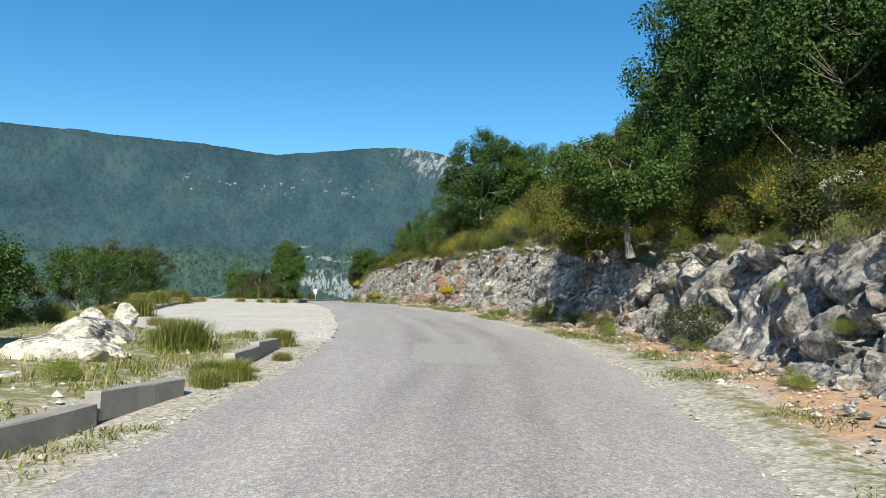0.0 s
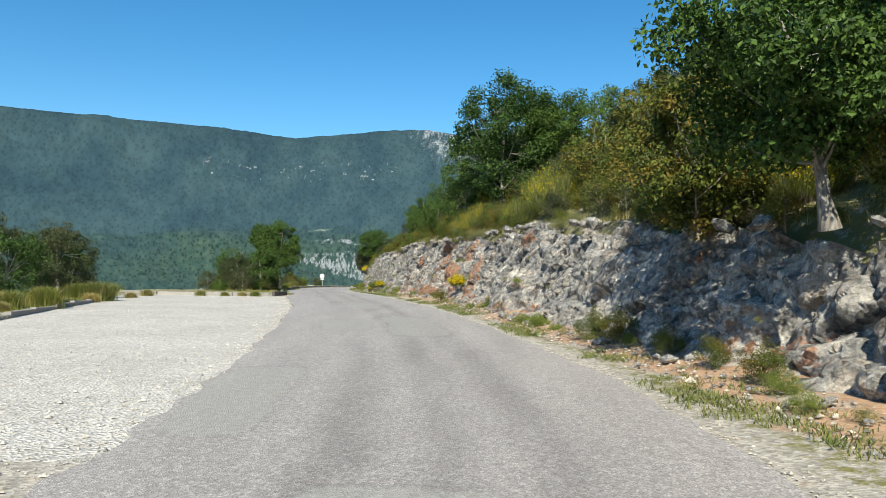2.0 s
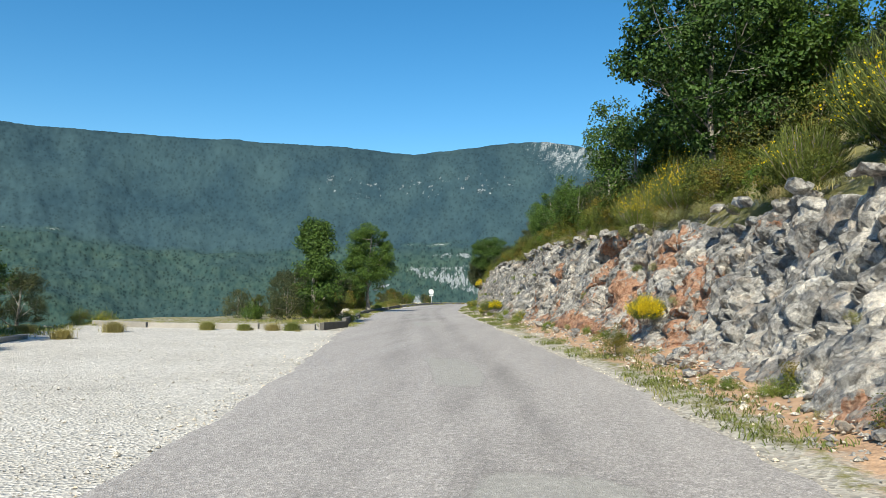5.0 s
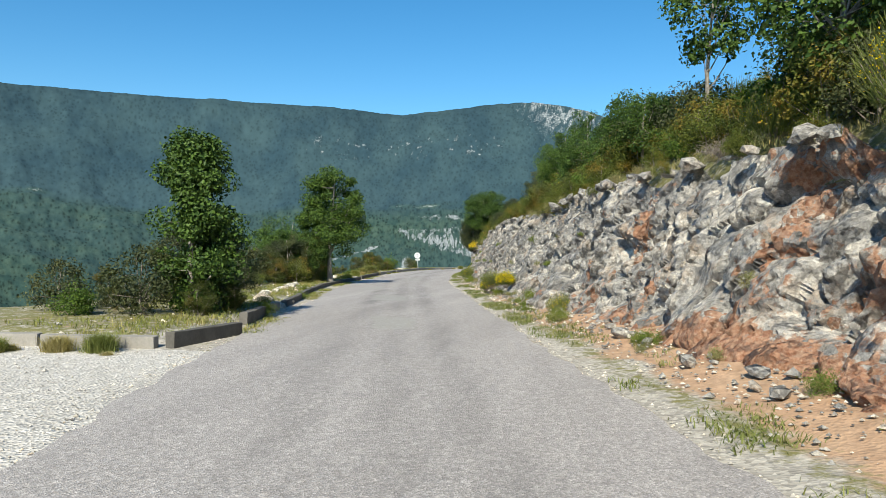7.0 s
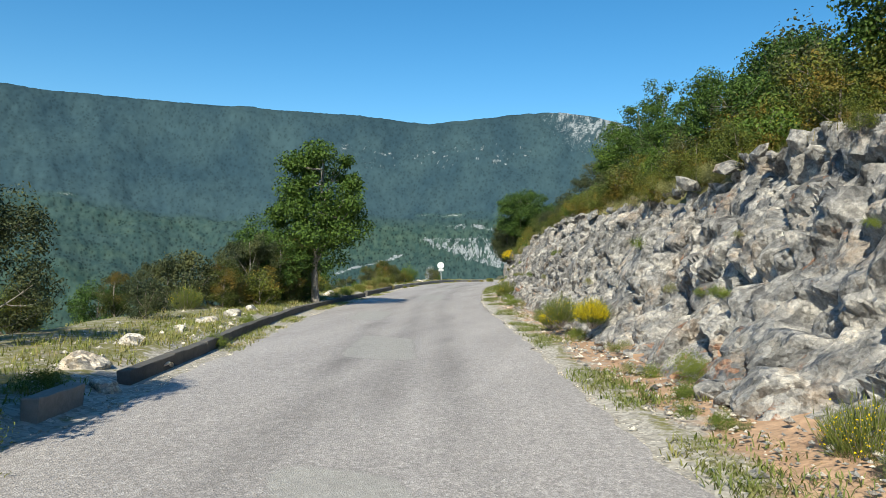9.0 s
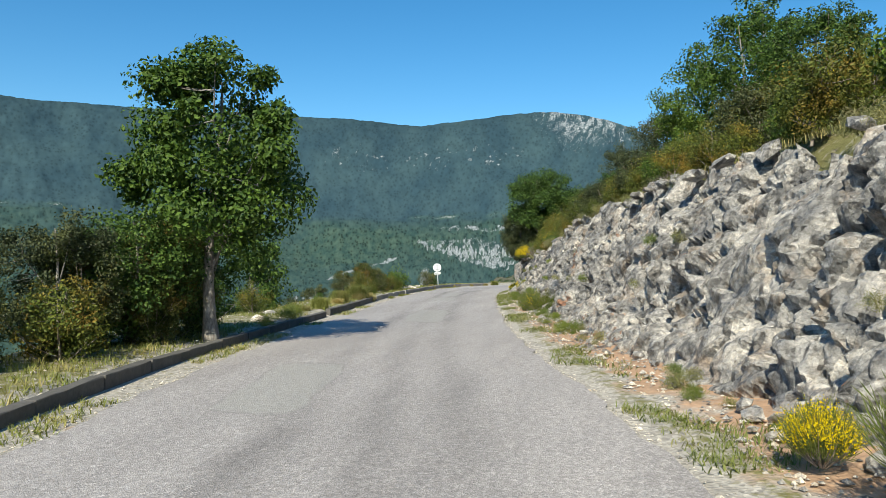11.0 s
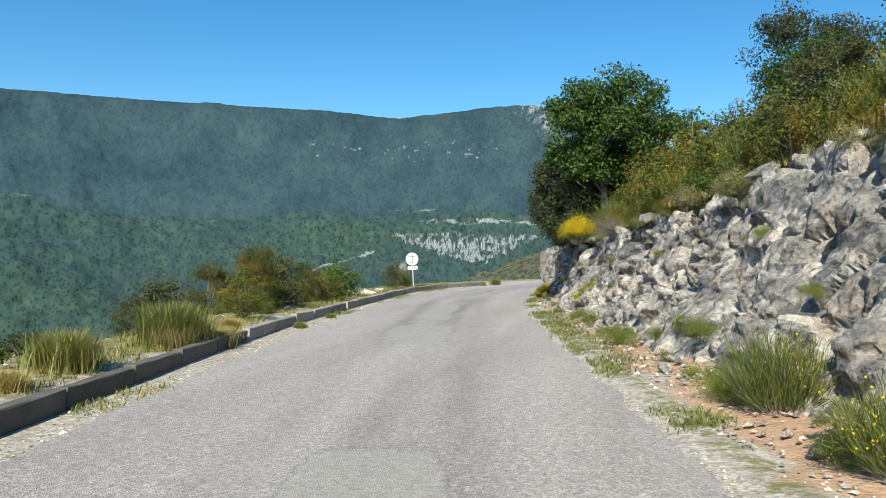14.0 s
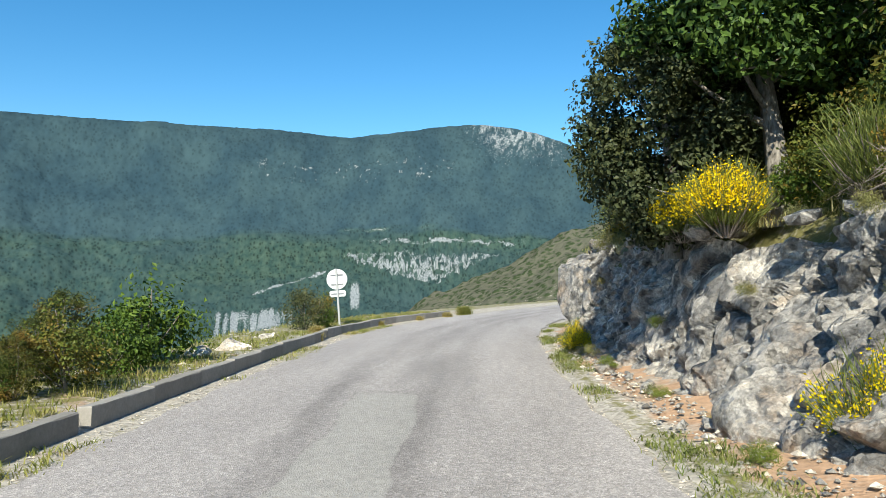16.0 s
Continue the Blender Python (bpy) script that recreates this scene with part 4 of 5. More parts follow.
kerb_run(along(-12, 7.9), 0.26)
kerb_run(along(9.7, 12.9), 0.27)
kerb_run([(-16.6, 45.6), (-13.2, 46.0), (-9.3, 46.3)], 0.22, 1.7, label="row of sunlit concrete kerb blocks closing the lay-by")
# the darker runs from here on have their road-side shade painted in
kerb_run([(-9.12, 46.35), (-8.98, 48.3)], 0.27, 1.9, mat=M_CONCRETE_SHADED)
kerb_run(along(49.6, 51.6), 0.30, 1.0, mat=M_CONCRETE_SHADED)
kerb_run(along(52.6, 53.5), 0.28, 0.9)
kerb_run(along(54.6, 81.4), 0.22, label="row of concrete kerb blocks along the road edge in painted shade", mat=M_CONCRETE_SHADED)
kerb_run(along(82.0, 92.5), 0.26, mat=M_CONCRETE_SHADED)
kerb_run(along(92.6, 101.3), 0.26)
kerb_run(along(101.5, 128), 0.28)
kerb_run([(-9.6, 22.0), (-11.0, 27.6), (-12.7, 35), (-14.4, 40)], 0.16, 1.8, label="low pale kerb along the outer edge of the lay-by", sink=0.05)


# ---------------- road sign, seen from behind ----------------
def disc(bm, radius, depth, n=40):
    bmesh.ops.create_cone(bm, cap_ends=True, segments=n, radius1=radius, radius2=radius, depth=depth)
    bmesh.ops.rotate(bm, verts=bm.verts, cent=(0, 0, 0), matrix=Matrix.Rotation(radians(90), 3, "X"))


def road_sign(x, y, z, lean, turn):
    root = tagged(new("road_sign"), "back of a round road sign on a leaning galvanised post", "road sign")
    root.matrix_basis = pose(x, y, z, 0, lean, turn)
    bm = bmesh.new()
    bmesh.ops.create_cone(bm, cap_ends=True, segments=20, radius1=0.034, radius2=0.034, depth=2.15)
    bmesh.ops.translate(bm, verts=bm.verts, vec=(0, 0, 0.925))
    part("post", bm, M_POST, root, "round galvanised post")
    bm = bmesh.new()
    disc(bm, 0.325, 0.022)
    bmesh.ops.translate(bm, verts=bm.verts, vec=(0, 0.055, 1.66))
    plate = part("disc", bm, M_PLATE, root, "pale bare back of the round plate")
    bm = bmesh.new()
    disc(bm, 0.333, 0.008)
    bmesh.ops.translate(bm, verts=bm.verts, vec=(0, 0.066, 1.66))
    part("rim", bm, M_POST, plate)
    for h in (1.80, 1.50):
        bm = bmesh.new()
        bmesh.ops.create_cube(bm, size=1.0)
        bmesh.ops.scale(bm, vec=(0.40, 0.03, 0.032), verts=bm.verts)
        bmesh.ops.bevel(bm, geom=bm.edges[:], offset=0.006, segments=1, affect="EDGES")
        bmesh.ops.translate(bm, verts=bm.verts, vec=(0, 0.03, h))
        part("rail", bm, M_RAIL, plate, "dark clamping rail")
    bm = bmesh.new()
    bmesh.ops.create_cube(bm, size=1.0)
    bmesh.ops.scale(bm, vec=(0.52, 0.02, 0.20), verts=bm.verts)
    bmesh.ops.bevel(bm, geom=[e for e in bm.edges if abs((e.verts[0].co - e.verts[1].co).y) > 0.01], offset=0.03, segments=3, affect="EDGES")
    bmesh.ops.translate(bm, verts=bm.verts, vec=(0, 0.05, 1.20))
    small = part("plate", bm, M_PLATE, root, "small pale rectangular plate")
    bm = bmesh.new()
    bmesh.ops.create_cube(bm, size=1.0)
    bmesh.ops.scale(bm, vec=(0.42, 0.03, 0.03), verts=bm.verts)
    bmesh.ops.translate(bm, verts=bm.verts, vec=(0, 0.025, 1.20))
    part("rail", bm, M_RAIL, small, "dark clamping rail")


road_sign(-19.75, 117.4, 0.12, -4.0, 6)


# ---------------- stones ----------------
def stone_mesh(seed, rough=0.22, flat=0.7, sub=1):
    rng = np.random.default_rng(seed)
    bm = bmesh.new()
    bmesh.ops.create_icosphere(bm, subdivisions=sub, radius=0.5)
    planes = [(Vector(rng.normal(0, 1, 3)).normalized(), rng.uniform(0.26, 0.44)) for _ in range(9)]
    for v in bm.verts:
        for n, d in planes:
            over = v.co.dot(n) - d
            if over > 0:
                v.co -= n * over * 0.9
        v.co += Vector(rng.normal(0, rough * 0.09, 3))
        v.co.z *= flat
    me = bpy.data.meshes.new("rock")
    bm.to_mesh(me)
    bm.free()
    return me


STONES = [stone_mesh(k) for k in range(8)]
for me in STONES:
    me.materials.append(M_ROCK)
rng = np.random.default_rng(11)
for i in range(190):
    y = rng.uniform(3, 112)
    o = float(rock_in(y)) * rng.uniform(0.75, 1.15)
    size = abs(rng.normal(0, 0.14)) + 0.08
    ob = part("rock", STONES[i % 8], None, ROCK)
    ob.matrix_basis = pose(float(edge_r(y)) + o, y, float(foot_z(y, o / float(rock_in(y)))) + 0.04 + size * 0.1, rng.uniform(-25, 25), rng.uniform(-25, 25), rng.uniform(0, 360)) @ Matrix.Diagonal((size * rng.uniform(0.8, 1.5), size, size * rng.uniform(0.7, 1.1), 1))
for i in range(110):
    y = rng.uniform(4, 108)
    size = rng.uniform(0.2, 0.55)
    ob = part("rock", STONES[i % 8], None, ROCK)
    ob.matrix_basis = pose(float(rock_top(y)) + rng.uniform(-0.25, 0.3), y, float(road_z(y) + rock_h(y)) - 0.02, rng.uniform(-30, 30), rng.uniform(-30, 30), rng.uniform(0, 360)) @ Matrix.Diagonal((size * 1.2, size, size * rng.uniform(0.6, 1.0), 1))


def boulder(name, seed, x, y, z, sx, sy, sz, turn, label, mat=None, detail=4):
    """A large rock: an icosphere cut by planes, broken up and roughened."""
    r = np.random.default_rng(seed)
    bm = bmesh.new()
    bmesh.ops.create_icosphere(bm, subdivisions=detail, radius=0.5)
    co = np.array([v.co for v in bm.verts])
    for _ in range(12):
        n = r.normal(0, 1, 3)
        n /= np.linalg.norm(n)
        over = np.clip(co @ n - r.uniform(0.24, 0.42), 0, 9)
        co -= over[:, None] * n * 0.92
    q = co * 2.2 + seed
    d = 0.05 * fbm(q * 1.5, 4, seed)
    f1, f2, own, _ = cells(q * 1.6, seed)
    d += 0.06 * (own - 0.5) - 0.03 * np.exp(-(f2 - f1) / 0.06)
    co += co / (np.linalg.norm(co, axis=1, keepdims=True) + 1e-6) * d[:, None]
    me = mesh_of(name, co * np.array([sx, sy, sz]), np.array([[v.index for v in f.verts] for f in bm.faces]), [mat or M_BOULDER], False, {"red": 0.1 + 0 * d})
    bm.free()
    ob = new(name, me)
    ob.matrix_basis = pose(x, y, z, 0, 0, turn)
    return tagged(ob, label, "boulder", "boulders beside the road")


boulder("boulder", 3, 6.75, 12.2, float(right_z(6.75, 12.2)) + 0.24, 1.6, 1.3, 1.15, 15, "pale weathered limestone boulder on top of the rock face")
for k, (x, y, sx, sy, sz) in enumerate(((-5.2, 9.6, 1.9, 1.5, 0.9), (-5.9, 11.4, 1.8, 2.1, 0.9), (-6.6, 13.6, 2.4, 1.6, 0.7), (-7.5, 16.8, 0.8, 0.7, 0.9), (-5.0, 8.0, 1.2, 1.0, 0.55), (-8.1, 16.4, 0.7, 0.6, 0.7))):
    boulder("boulder", 20 + k, x, y, float(road_z(y)) + 0.02 + 0.10 * k % 0.2, sx, sy, sz, k * 47, "sunlit cream limestone outcrop at the edge of the drop")
for k, (x, y, s) in enumerate(((-10.6, 54.2, 0.45), (-11.3, 54.8, 0.6), (-11.0, 55.9, 0.5), (-12.2, 57.0, 0.5), (-13.4, 61.5, 0.6), (-12.9, 59.5, 0.4), (-13.9, 63.6, 0.5), (-14.6, 66, 0.5), (-16.6, 77.2, 0.5), (-17.3, 79.5, 0.45),
                               (-17.4, 84.5, 0.4), (-20.0, 107.5, 0.7), (-20.0, 109.0, 0.8), (-20.1, 111.5, 0.5), (-19.3, 98.5, 0.3))):
    boulder("boulder", 60 + k, x, y, float(left_z(x, y)) + s * 0.06, s * 1.15, s * 0.8, s * 0.6, k * 61, "pale limestone rock in the grass beside the kerb", None, 3)
boulder("rock_outcrop", 95, float(edge_r(112.3)) + 1.25, 112.3, 1.25, 1.9, 3.0, 3.1, 12, "pale steep limestone outcrop at the bend", M_ROCK, 5)
boulder("boulder", 91, float(edge_r(101.4)) + 1.5, 101.4, 0.30, 1.3, 1.5, 1.3, 10, "fractured grey block at the foot of the rock face", M_ROCK)
boulder("boulder", 92, float(edge_r(53.6)) + 1.25, 54.6, 0.35, 0.9, 1.1, 0.8, 50, "grey block at the foot of the rock face", M_ROCK)


def gravel(name, count, where, label, mat, size, seed):
    """Loose stones in one mesh."""
    r = np.random.default_rng(seed)
    x, y, z = where(r, count)
    s = size * r.lognormal(0, 0.45, len(x))
    base = np.array([[1, 0, 0], [-1, 0, 0], [0, 1, 0], [0, -1, 0], [0, 0, 1], [0, 0, -0.6]], float)
    a = r.uniform(0, 6.28, len(x))
    v = base[None] * r.uniform(0.6, 1.3, (len(x), 6, 1)) * s[:, None, None]
    v[:, :, 2] *= 0.65
    c, sn = np.cos(a)[:, None], np.sin(a)[:, None]
    v = np.stack([v[:, :, 0] * c - v[:, :, 1] * sn, v[:, :, 0] * sn + v[:, :, 1] * c, v[:, :, 2]], 2) + np.stack([x, y, z + s * 0.15], 1)[:, None]
    f = np.array([[0, 2, 4], [2, 1, 4], [1, 3, 4], [3, 0, 4], [2, 0, 5], [1, 2, 5], [3, 1, 5], [0, 3, 5]])
    F = (f[None] + np.arange(len(x))[:, None, None] * 6).reshape(-1, 3)
    tagged(new(name, mesh_of(name, v.reshape(-1, 3), F, [mat], False, {"red": np.zeros(len(x) * 6)})), label, "gravel", kind="stuff")


def at_right(r, n):
    y = r.uniform(2, 118, n)
    o = np.abs(r.normal(0, 0.32, n)) - 0.12
    return edge_r(y) + o, y, road_z(y) - 0.02 + 0 * y


def at_foot(r, n):
    y = r.uniform(2, 115, n)
    t = r.uniform(0.4, 1.1, n)
    return edge_r(y) + rock_in(y) * t, y, foot_z(y, t) + 0.03


def at_left(r, n):
    y = r.uniform(2, 118, n)
    o = np.abs(r.normal(0, 0.3, n)) - 0.1
    x = edge_l(y) - o
    return x, y, road_z(y) - 0.02 + 0 * y


def at_layby(r, n):
    y = r.uniform(14, 46, n)
    x = edge_l(y) - np.abs(r.normal(0, 3.0, n)) + 0.1
    k = x > kerb_x(y)
    return x[k], y[k], road_z(y[k]) - 0.02


def at_bank(r, n):
    y = r.uniform(2, 118, n)
    x = kerb_x(y) - r.uniform(0.1, 2.6, n)
    return x, y, left_z(x, y)


gravel("gravel", 9000, at_right, "loose pale chippings along the road edge", M_BOULDER, 0.010, 1)
gravel("gravel", 4000, at_foot, "loose pale stones below the rock", M_BOULDER, 0.022, 7)
gravel("gravel", 4000, at_foot, "loose reddish and grey stones below the rock", M_ROCK, 0.024, 2)
gravel("gravel", 7000, at_left, "loose pale chippings before the kerb", M_BOULDER, 0.010, 3)
gravel("gravel", 6000, at_layby, "loose white gravel on the lay-by", M_GRAVEL, 0.011, 4)
gravel("gravel", 1100, at_bank, "pale stones in the grass behind the kerb", M_BOULDER, 0.028, 5)


# ---------------- plants ----------------
def grow(rng, height, width, base, clumps, leaves, leaf, clump=0.42, trunk_r=0.09, lean=(0, 0), cone=0.0, slim=0.6, open_=0.0):
    """Trunk and limbs, and the leaves of the crown in clumps. Returns (wood verts, faces), (leaf verts, faces)."""
    top = np.array([lean[0], lean[1], height])
    cz, hz = (base + height) / 2, (height - base) / 2
    cc, tries = [], 0
    while len(cc) < clumps:
        p = rng.uniform(-1, 1, 3)
        r = np.linalg.norm(p)
        if r > 1 or r < 0.6 * rng.random():
            continue
        wide = 1 - cone * (p[2] * 0.5 + 0.5)
        q = np.array([p[0] * width / 2 * wide, p[1] * width / 2 * wide, cz + p[2] * hz])
        tries += 1
        if tries < 20 * clumps and vnoise(q[None] * 5.0 / width + clumps, 7)[0] < -0.25 + open_:
            continue
        q[:2] += top[:2] * (q[2] / height)
        cc.append(q)
    cc = np.array(cc)
    paths = []
    n = 9
    t = np.linspace(0, 1, n)
    stem = np.stack([top[0] * t + 0.06 * height * 0.3 * np.sin(t * 5 + rng.random() * 6), top[1] * t + 0.05 * height * 0.3 * np.sin(t * 4 + rng.random() * 6), (height * 0.9) * t - 0.12], 1)
    stem -= np.array([stem[0, 0], stem[0, 1], 0])
    paths.append((stem, trunk_r * (1 - 0.85 * t) * (1 + 0.5 * np.exp(-t * 14))))
    order = np.argsort(rng.random(len(cc)))
    knots = [stem[4:7]]
    for k, i in enumerate(order[: max(10, len(cc) // 2)]):
        c = cc[i]
        f = np.clip(max(base / height * 0.85, (c[2] - 0.2 * height) / height * 0.85) + rng.uniform(-0.02, 0.08), 0.08, 0.85)
        a = np.array([np.interp(f, t, stem[:, j]) for j in range(3)])
        if k >= 9:                                    # the later ones fork from the nearest bough
            near = np.concatenate(knots)
            near = near[near[:, 2] < c[2] + 0.2] if (near[:, 2] < c[2] + 0.2).any() else near
            a = near[np.argmin(np.linalg.norm(near - c, axis=1))]
        s = np.linspace(0, 1, 5)[:, None]
        mid = (a + c) / 2 + np.array([0, 0, -0.12 * np.linalg.norm(c - a)]) + rng.normal(0, 0.05, 3) * np.linalg.norm(c - a)
        pts = a * (1 - s) ** 2 + 2 * mid * s * (1 - s) + c * s ** 2
        r0 = trunk_r * (0.40 if k < 9 else 0.14) * (1 - 0.6 * f)
        if k < 9:
            knots.append(pts[2:4])
        paths.append((pts, np.linspace(r0, 0.006, 5)))
    wood = tubes(paths, 6)
    per = rng.poisson(leaves, len(cc))
    who = np.repeat(np.arange(len(cc)), per)
    rad = clump * rng.uniform(0.55, 1.35, len(cc))
    off = rng.normal(0, 1, (len(who), 3))
    off /= np.linalg.norm(off, axis=1, keepdims=True)
    off *= (rng.random(len(who)) ** 0.33)[:, None] * rad[who][:, None] * np.array([1, 1, 0.8])
    lp = cc[who] + off
    outward = off / rad[who][:, None] + (cc[who] - np.array([0, 0, cz])) * (0.5 / max(width, 0.3)) + np.array([0, 0, 0.35])
    outward /= np.linalg.norm(outward, axis=1, keepdims=True) + 1e-9
    return wood, leaf_cloud(rng, lp, outward, leaf, slim, 0.25, True)


def plant(name, label, category, wood, leaves, leaf_mat, wood_mat=None, wood_name="trunk", leaf_name="crown", extra=None):
    root = tagged(new(name), label, category, "trees beside the road" if category == "tree" else "scrub beside the road")
    part(wood_name, mesh_of(wood_name, *wood, [wood_mat or M_BARK], True), None, root)
    crown_ob = part(leaf_name, mesh_of(leaf_name, *leaves, [leaf_mat], False), None, root)
    if extra:
        tagged(part("bloom", mesh_of("bloom", *extra, [M_FLOWER], False), None, crown_ob, "bright yellow broom flowers"), kind="stuff")
    return root


def oak(seed, height, width, base, mat=None, label="leafy green downy oak with grey trunk on the slope", lean=(0, 0), cone=0.0, clumps=95, leaves=95, open_=0.0, trunk_r=0.10, leaf=0.15, clump=0.5, name="oak_tree"):
    r = np.random.default_rng(seed)
    w, l = grow(r, height, width, base, clumps, leaves, leaf, clump, trunk_r, lean, cone, 0.62, open_)
    return plant(name, label, "tree", w, l, mat or M_OAK)


def shrub(seed, height, width, mat, label, leaf=0.058, clumps=36, leaves=105, name="shrub", slim=0.55, clump=0.3):
    r = np.random.default_rng(seed)
    w, l = grow(r, height, width, 0.05, clumps, leaves, leaf, clump, 0.028, (0, 0), 0.35, slim)
    if height < 0.6:                                  # cushions: leaves to the ground
        ob = new(name, mesh_of(name, *l, [mat], False))
        return tagged(ob, label, "herb", "herbs among the stones")
    return plant(name, label, "shrub", w, l, mat, M_TWIG, "wood", "foliage")


def broom(seed, height, width, label, stems=1500, bloom=1900):
    """A broom bush: a sheaf of thin green stems with yellow flowers toward their ends."""
    r = np.random.default_rng(seed)
    a, k = r.uniform(0, 6.283, stems), np.sqrt(r.random(stems))
    hub = np.stack([np.cos(a) * k * width * 0.22, np.sin(a) * k * width * 0.22, 0 * a], 1)
    tip = np.stack([np.cos(a) * k * width * 0.5, np.sin(a) * k * width * 0.5, height * (1 - 0.45 * k ** 2) * r.uniform(0.7, 1.05, stems)], 1) + r.normal(0, 0.05, (stems, 3))
    f = r.uniform(0.15, 0.95, stems)[:, None]
    p = hub * (1 - f) + tip * f
    l = leaf_cloud(r, p, (tip - hub) / np.linalg.norm(tip - hub, axis=1, keepdims=True) * 3.0, 0.20, 0.05, 0.1)
    paths = [(np.stack([hub[i] * 0.3 - [0, 0, 0.05], (hub[i] + tip[i]) / 2, tip[i]]), np.array([0.012, 0.008, 0.003])) for i in range(26)]
    g = r.integers(0, stems, bloom)
    patchy = vnoise(tip[g] * 2.4 + seed, 5) > 0.0
    g = g[patchy]
    q = hub[g] + (tip[g] - hub[g]) * r.uniform(0.72, 1.04, len(g))[:, None] + r.normal(0, 0.03, (len(g), 3))
    e = leaf_cloud(r, q, np.zeros((len(g), 3)), 0.027, 0.9, 0.3)
    return plant("broom_bush", label, "shrub", tubes(paths, 4), l, M_BROOM, M_TWIG, "wood", "foliage", e)


def tussock(seed, height, width, mat, label, blades=420, name="grass_tussock"):
    r = np.random.default_rng(seed)
    v, f = blades_of(r, np.zeros((blades, 3)) + np.stack([r.normal(0, width * 0.16, blades), r.normal(0, width * 0.16, blades), np.zeros(blades)], 1), height, width * 0.42, 0.0065)
    ob = new(name, mesh_of(name, v, f, [mat], True))
    return tagged(ob, label, "grass", "grass tussocks beside the road")


def blades_of(r, roots, height, spread, wide):
    """Bent grass blades: two quads each, ending in a point."""
    n = len(roots)
    a = r.uniform(0, 6.283, n)
    out = np.stack([np.cos(a), np.sin(a), 0 * a], 1)
    h = (height * r.uniform(0.45, 1.1, n))[:, None]
    sp = (spread * r.uniform(0.2, 1.1, n))[:, None]
    side = np.stack([-np.sin(a), np.cos(a), 0 * a], 1) * wide * r.uniform(0.6, 1.4, n)[:, None]
    rows = []
    for t, w in ((0, 1.0), (0.55, 0.8), (1.0, 0.08)):
        c = roots + out * sp * t ** 1.7 + np.array([0, 0, 1]) * h * (t - 0.22 * t ** 3)
        rows += [c - side * w, c + side * w]
    v = np.stack(rows, 1).reshape(-1, 3)
    q = np.array([[0, 1, 3, 2], [2, 3, 5, 4]])
    return v, (q[None] + np.arange(n)[:, None, None] * 6).reshape(-1, 4)


def dead_bush(seed, size, label):
    r = np.random.default_rng(seed)
    paths = []
    for i in range(46):
        a, e = r.uniform(0, 6.283), r.uniform(0.1, 1.3)
        d = np.array([math.cos(a) * math.cos(e), math.sin(a) * math.cos(e), math.sin(e)]) * size * r.uniform(0.5, 1.0)
        pts = np.stack([d * t + r.normal(0, 0.03, 3) * t + [0, 0, 0.1 * math.sin(t * 3)] for t in np.linspace(0, 1, 5)])
        paths.append((pts, np.linspace(0.012, 0.003, 5)))
        for t in (0.5, 0.7, 0.9):
            b = d * t
            paths.append((np.stack([b, b + r.normal(0, 0.12, 3) * size, b + r.normal(0, 0.2, 3) * size]), np.array([0.006, 0.004, 0.002])))
    root = tagged(new("dead_bush"), label, "shrub", "scrub beside the road")
    part("wood", mesh_of("wood", *tubes(paths, 4), [M_TWIG], True), None, root)
    return root


used = set()


def put(model, x, y, z, turn=0.0, scale=1.0, tilt=(0, 0)):
    """Stands a plant: the model itself the first time, a copy after that."""
    m = pose(x, y, z, tilt[0], tilt[1], turn) @ Matrix.Scale(scale, 4)
    if model.name in used:
        return copy_thing(model, m)
    used.add(model.name)
    model.matrix_basis = m
    return model


# trees of their own
def hill_at(x, y):
    return float(right_z(x, y)) - 0.06


def bank_at(x, y):
    return float(left_z(x, y)) - 0.06


put(oak(16, 4.1, 2.35, 0.1, None, "tall conical green oak behind the kerb", cone=0.74, clumps=74, leaves=290, leaf=0.085, clump=0.37, open_=-0.12, trunk_r=0.08), -10.75, 50.0, bank_at(-10.75, 50.0))
put(oak(2, 5.85, 3.7, 1.2, M_OAK_LIGHT, "round-crowned oak with pale trunk beside the kerb", cone=0.22, clumps=80, leaves=330, trunk_r=0.13, leaf=0.105, clump=0.46), -15.05, 72.0, bank_at(-15.05, 72.0))
put(oak(3, 5.3, 4.3, 1.75, None, "dark green oak with pale leaning trunk above the rock", lean=(-0.1, 0), clumps=130, leaves=260, trunk_r=0.16, leaf=0.105, clump=0.5), -10.75, 104.0, 2.45)
DENSE = oak(4, 3.4, 2.6, 0.1, M_EVER, "dense dark holm oak bush beside the leaning oak", clumps=130, leaves=260, leaf=0.08, clump=0.36, name="holm_oak", open_=-2)
put(DENSE, -11.9, 105.0, 2.1)
put(DENSE, -10.6, 106.4, 2.3, 130, 0.85)
put(DENSE, -9.3, 105.6, 2.9, 250, 0.8)
put(oak(11, 6.5, 5.4, 0.3, None, "broad dark green oak on the slope below the kerb", clumps=120, leaves=230, leaf=0.12, clump=0.56), -22.2, 85.4, bank_at(-22.2, 85.4))
put(oak(12, 2.7, 3.0, 0.75, M_OAK, "small leafy oak with forked grey trunk at the rock edge", lean=(-0.6, 0.0), clumps=72, leaves=300, leaf=0.08, clump=0.36, trunk_r=0.085), 4.35, 17.76, 1.62)
put(oak(13, 2.7, 2.5, 0.1, M_BOX, "yellowing holm oak overhanging the rock edge", clumps=90, leaves=200, leaf=0.075, clump=0.33, name="holm_oak"), 4.15, 21.8, 1.7)
OAK_A = oak(5, 7.0, 4.8, 0.6, None, clumps=140, leaves=190, open_=0.05, leaf=0.12, clump=0.55)
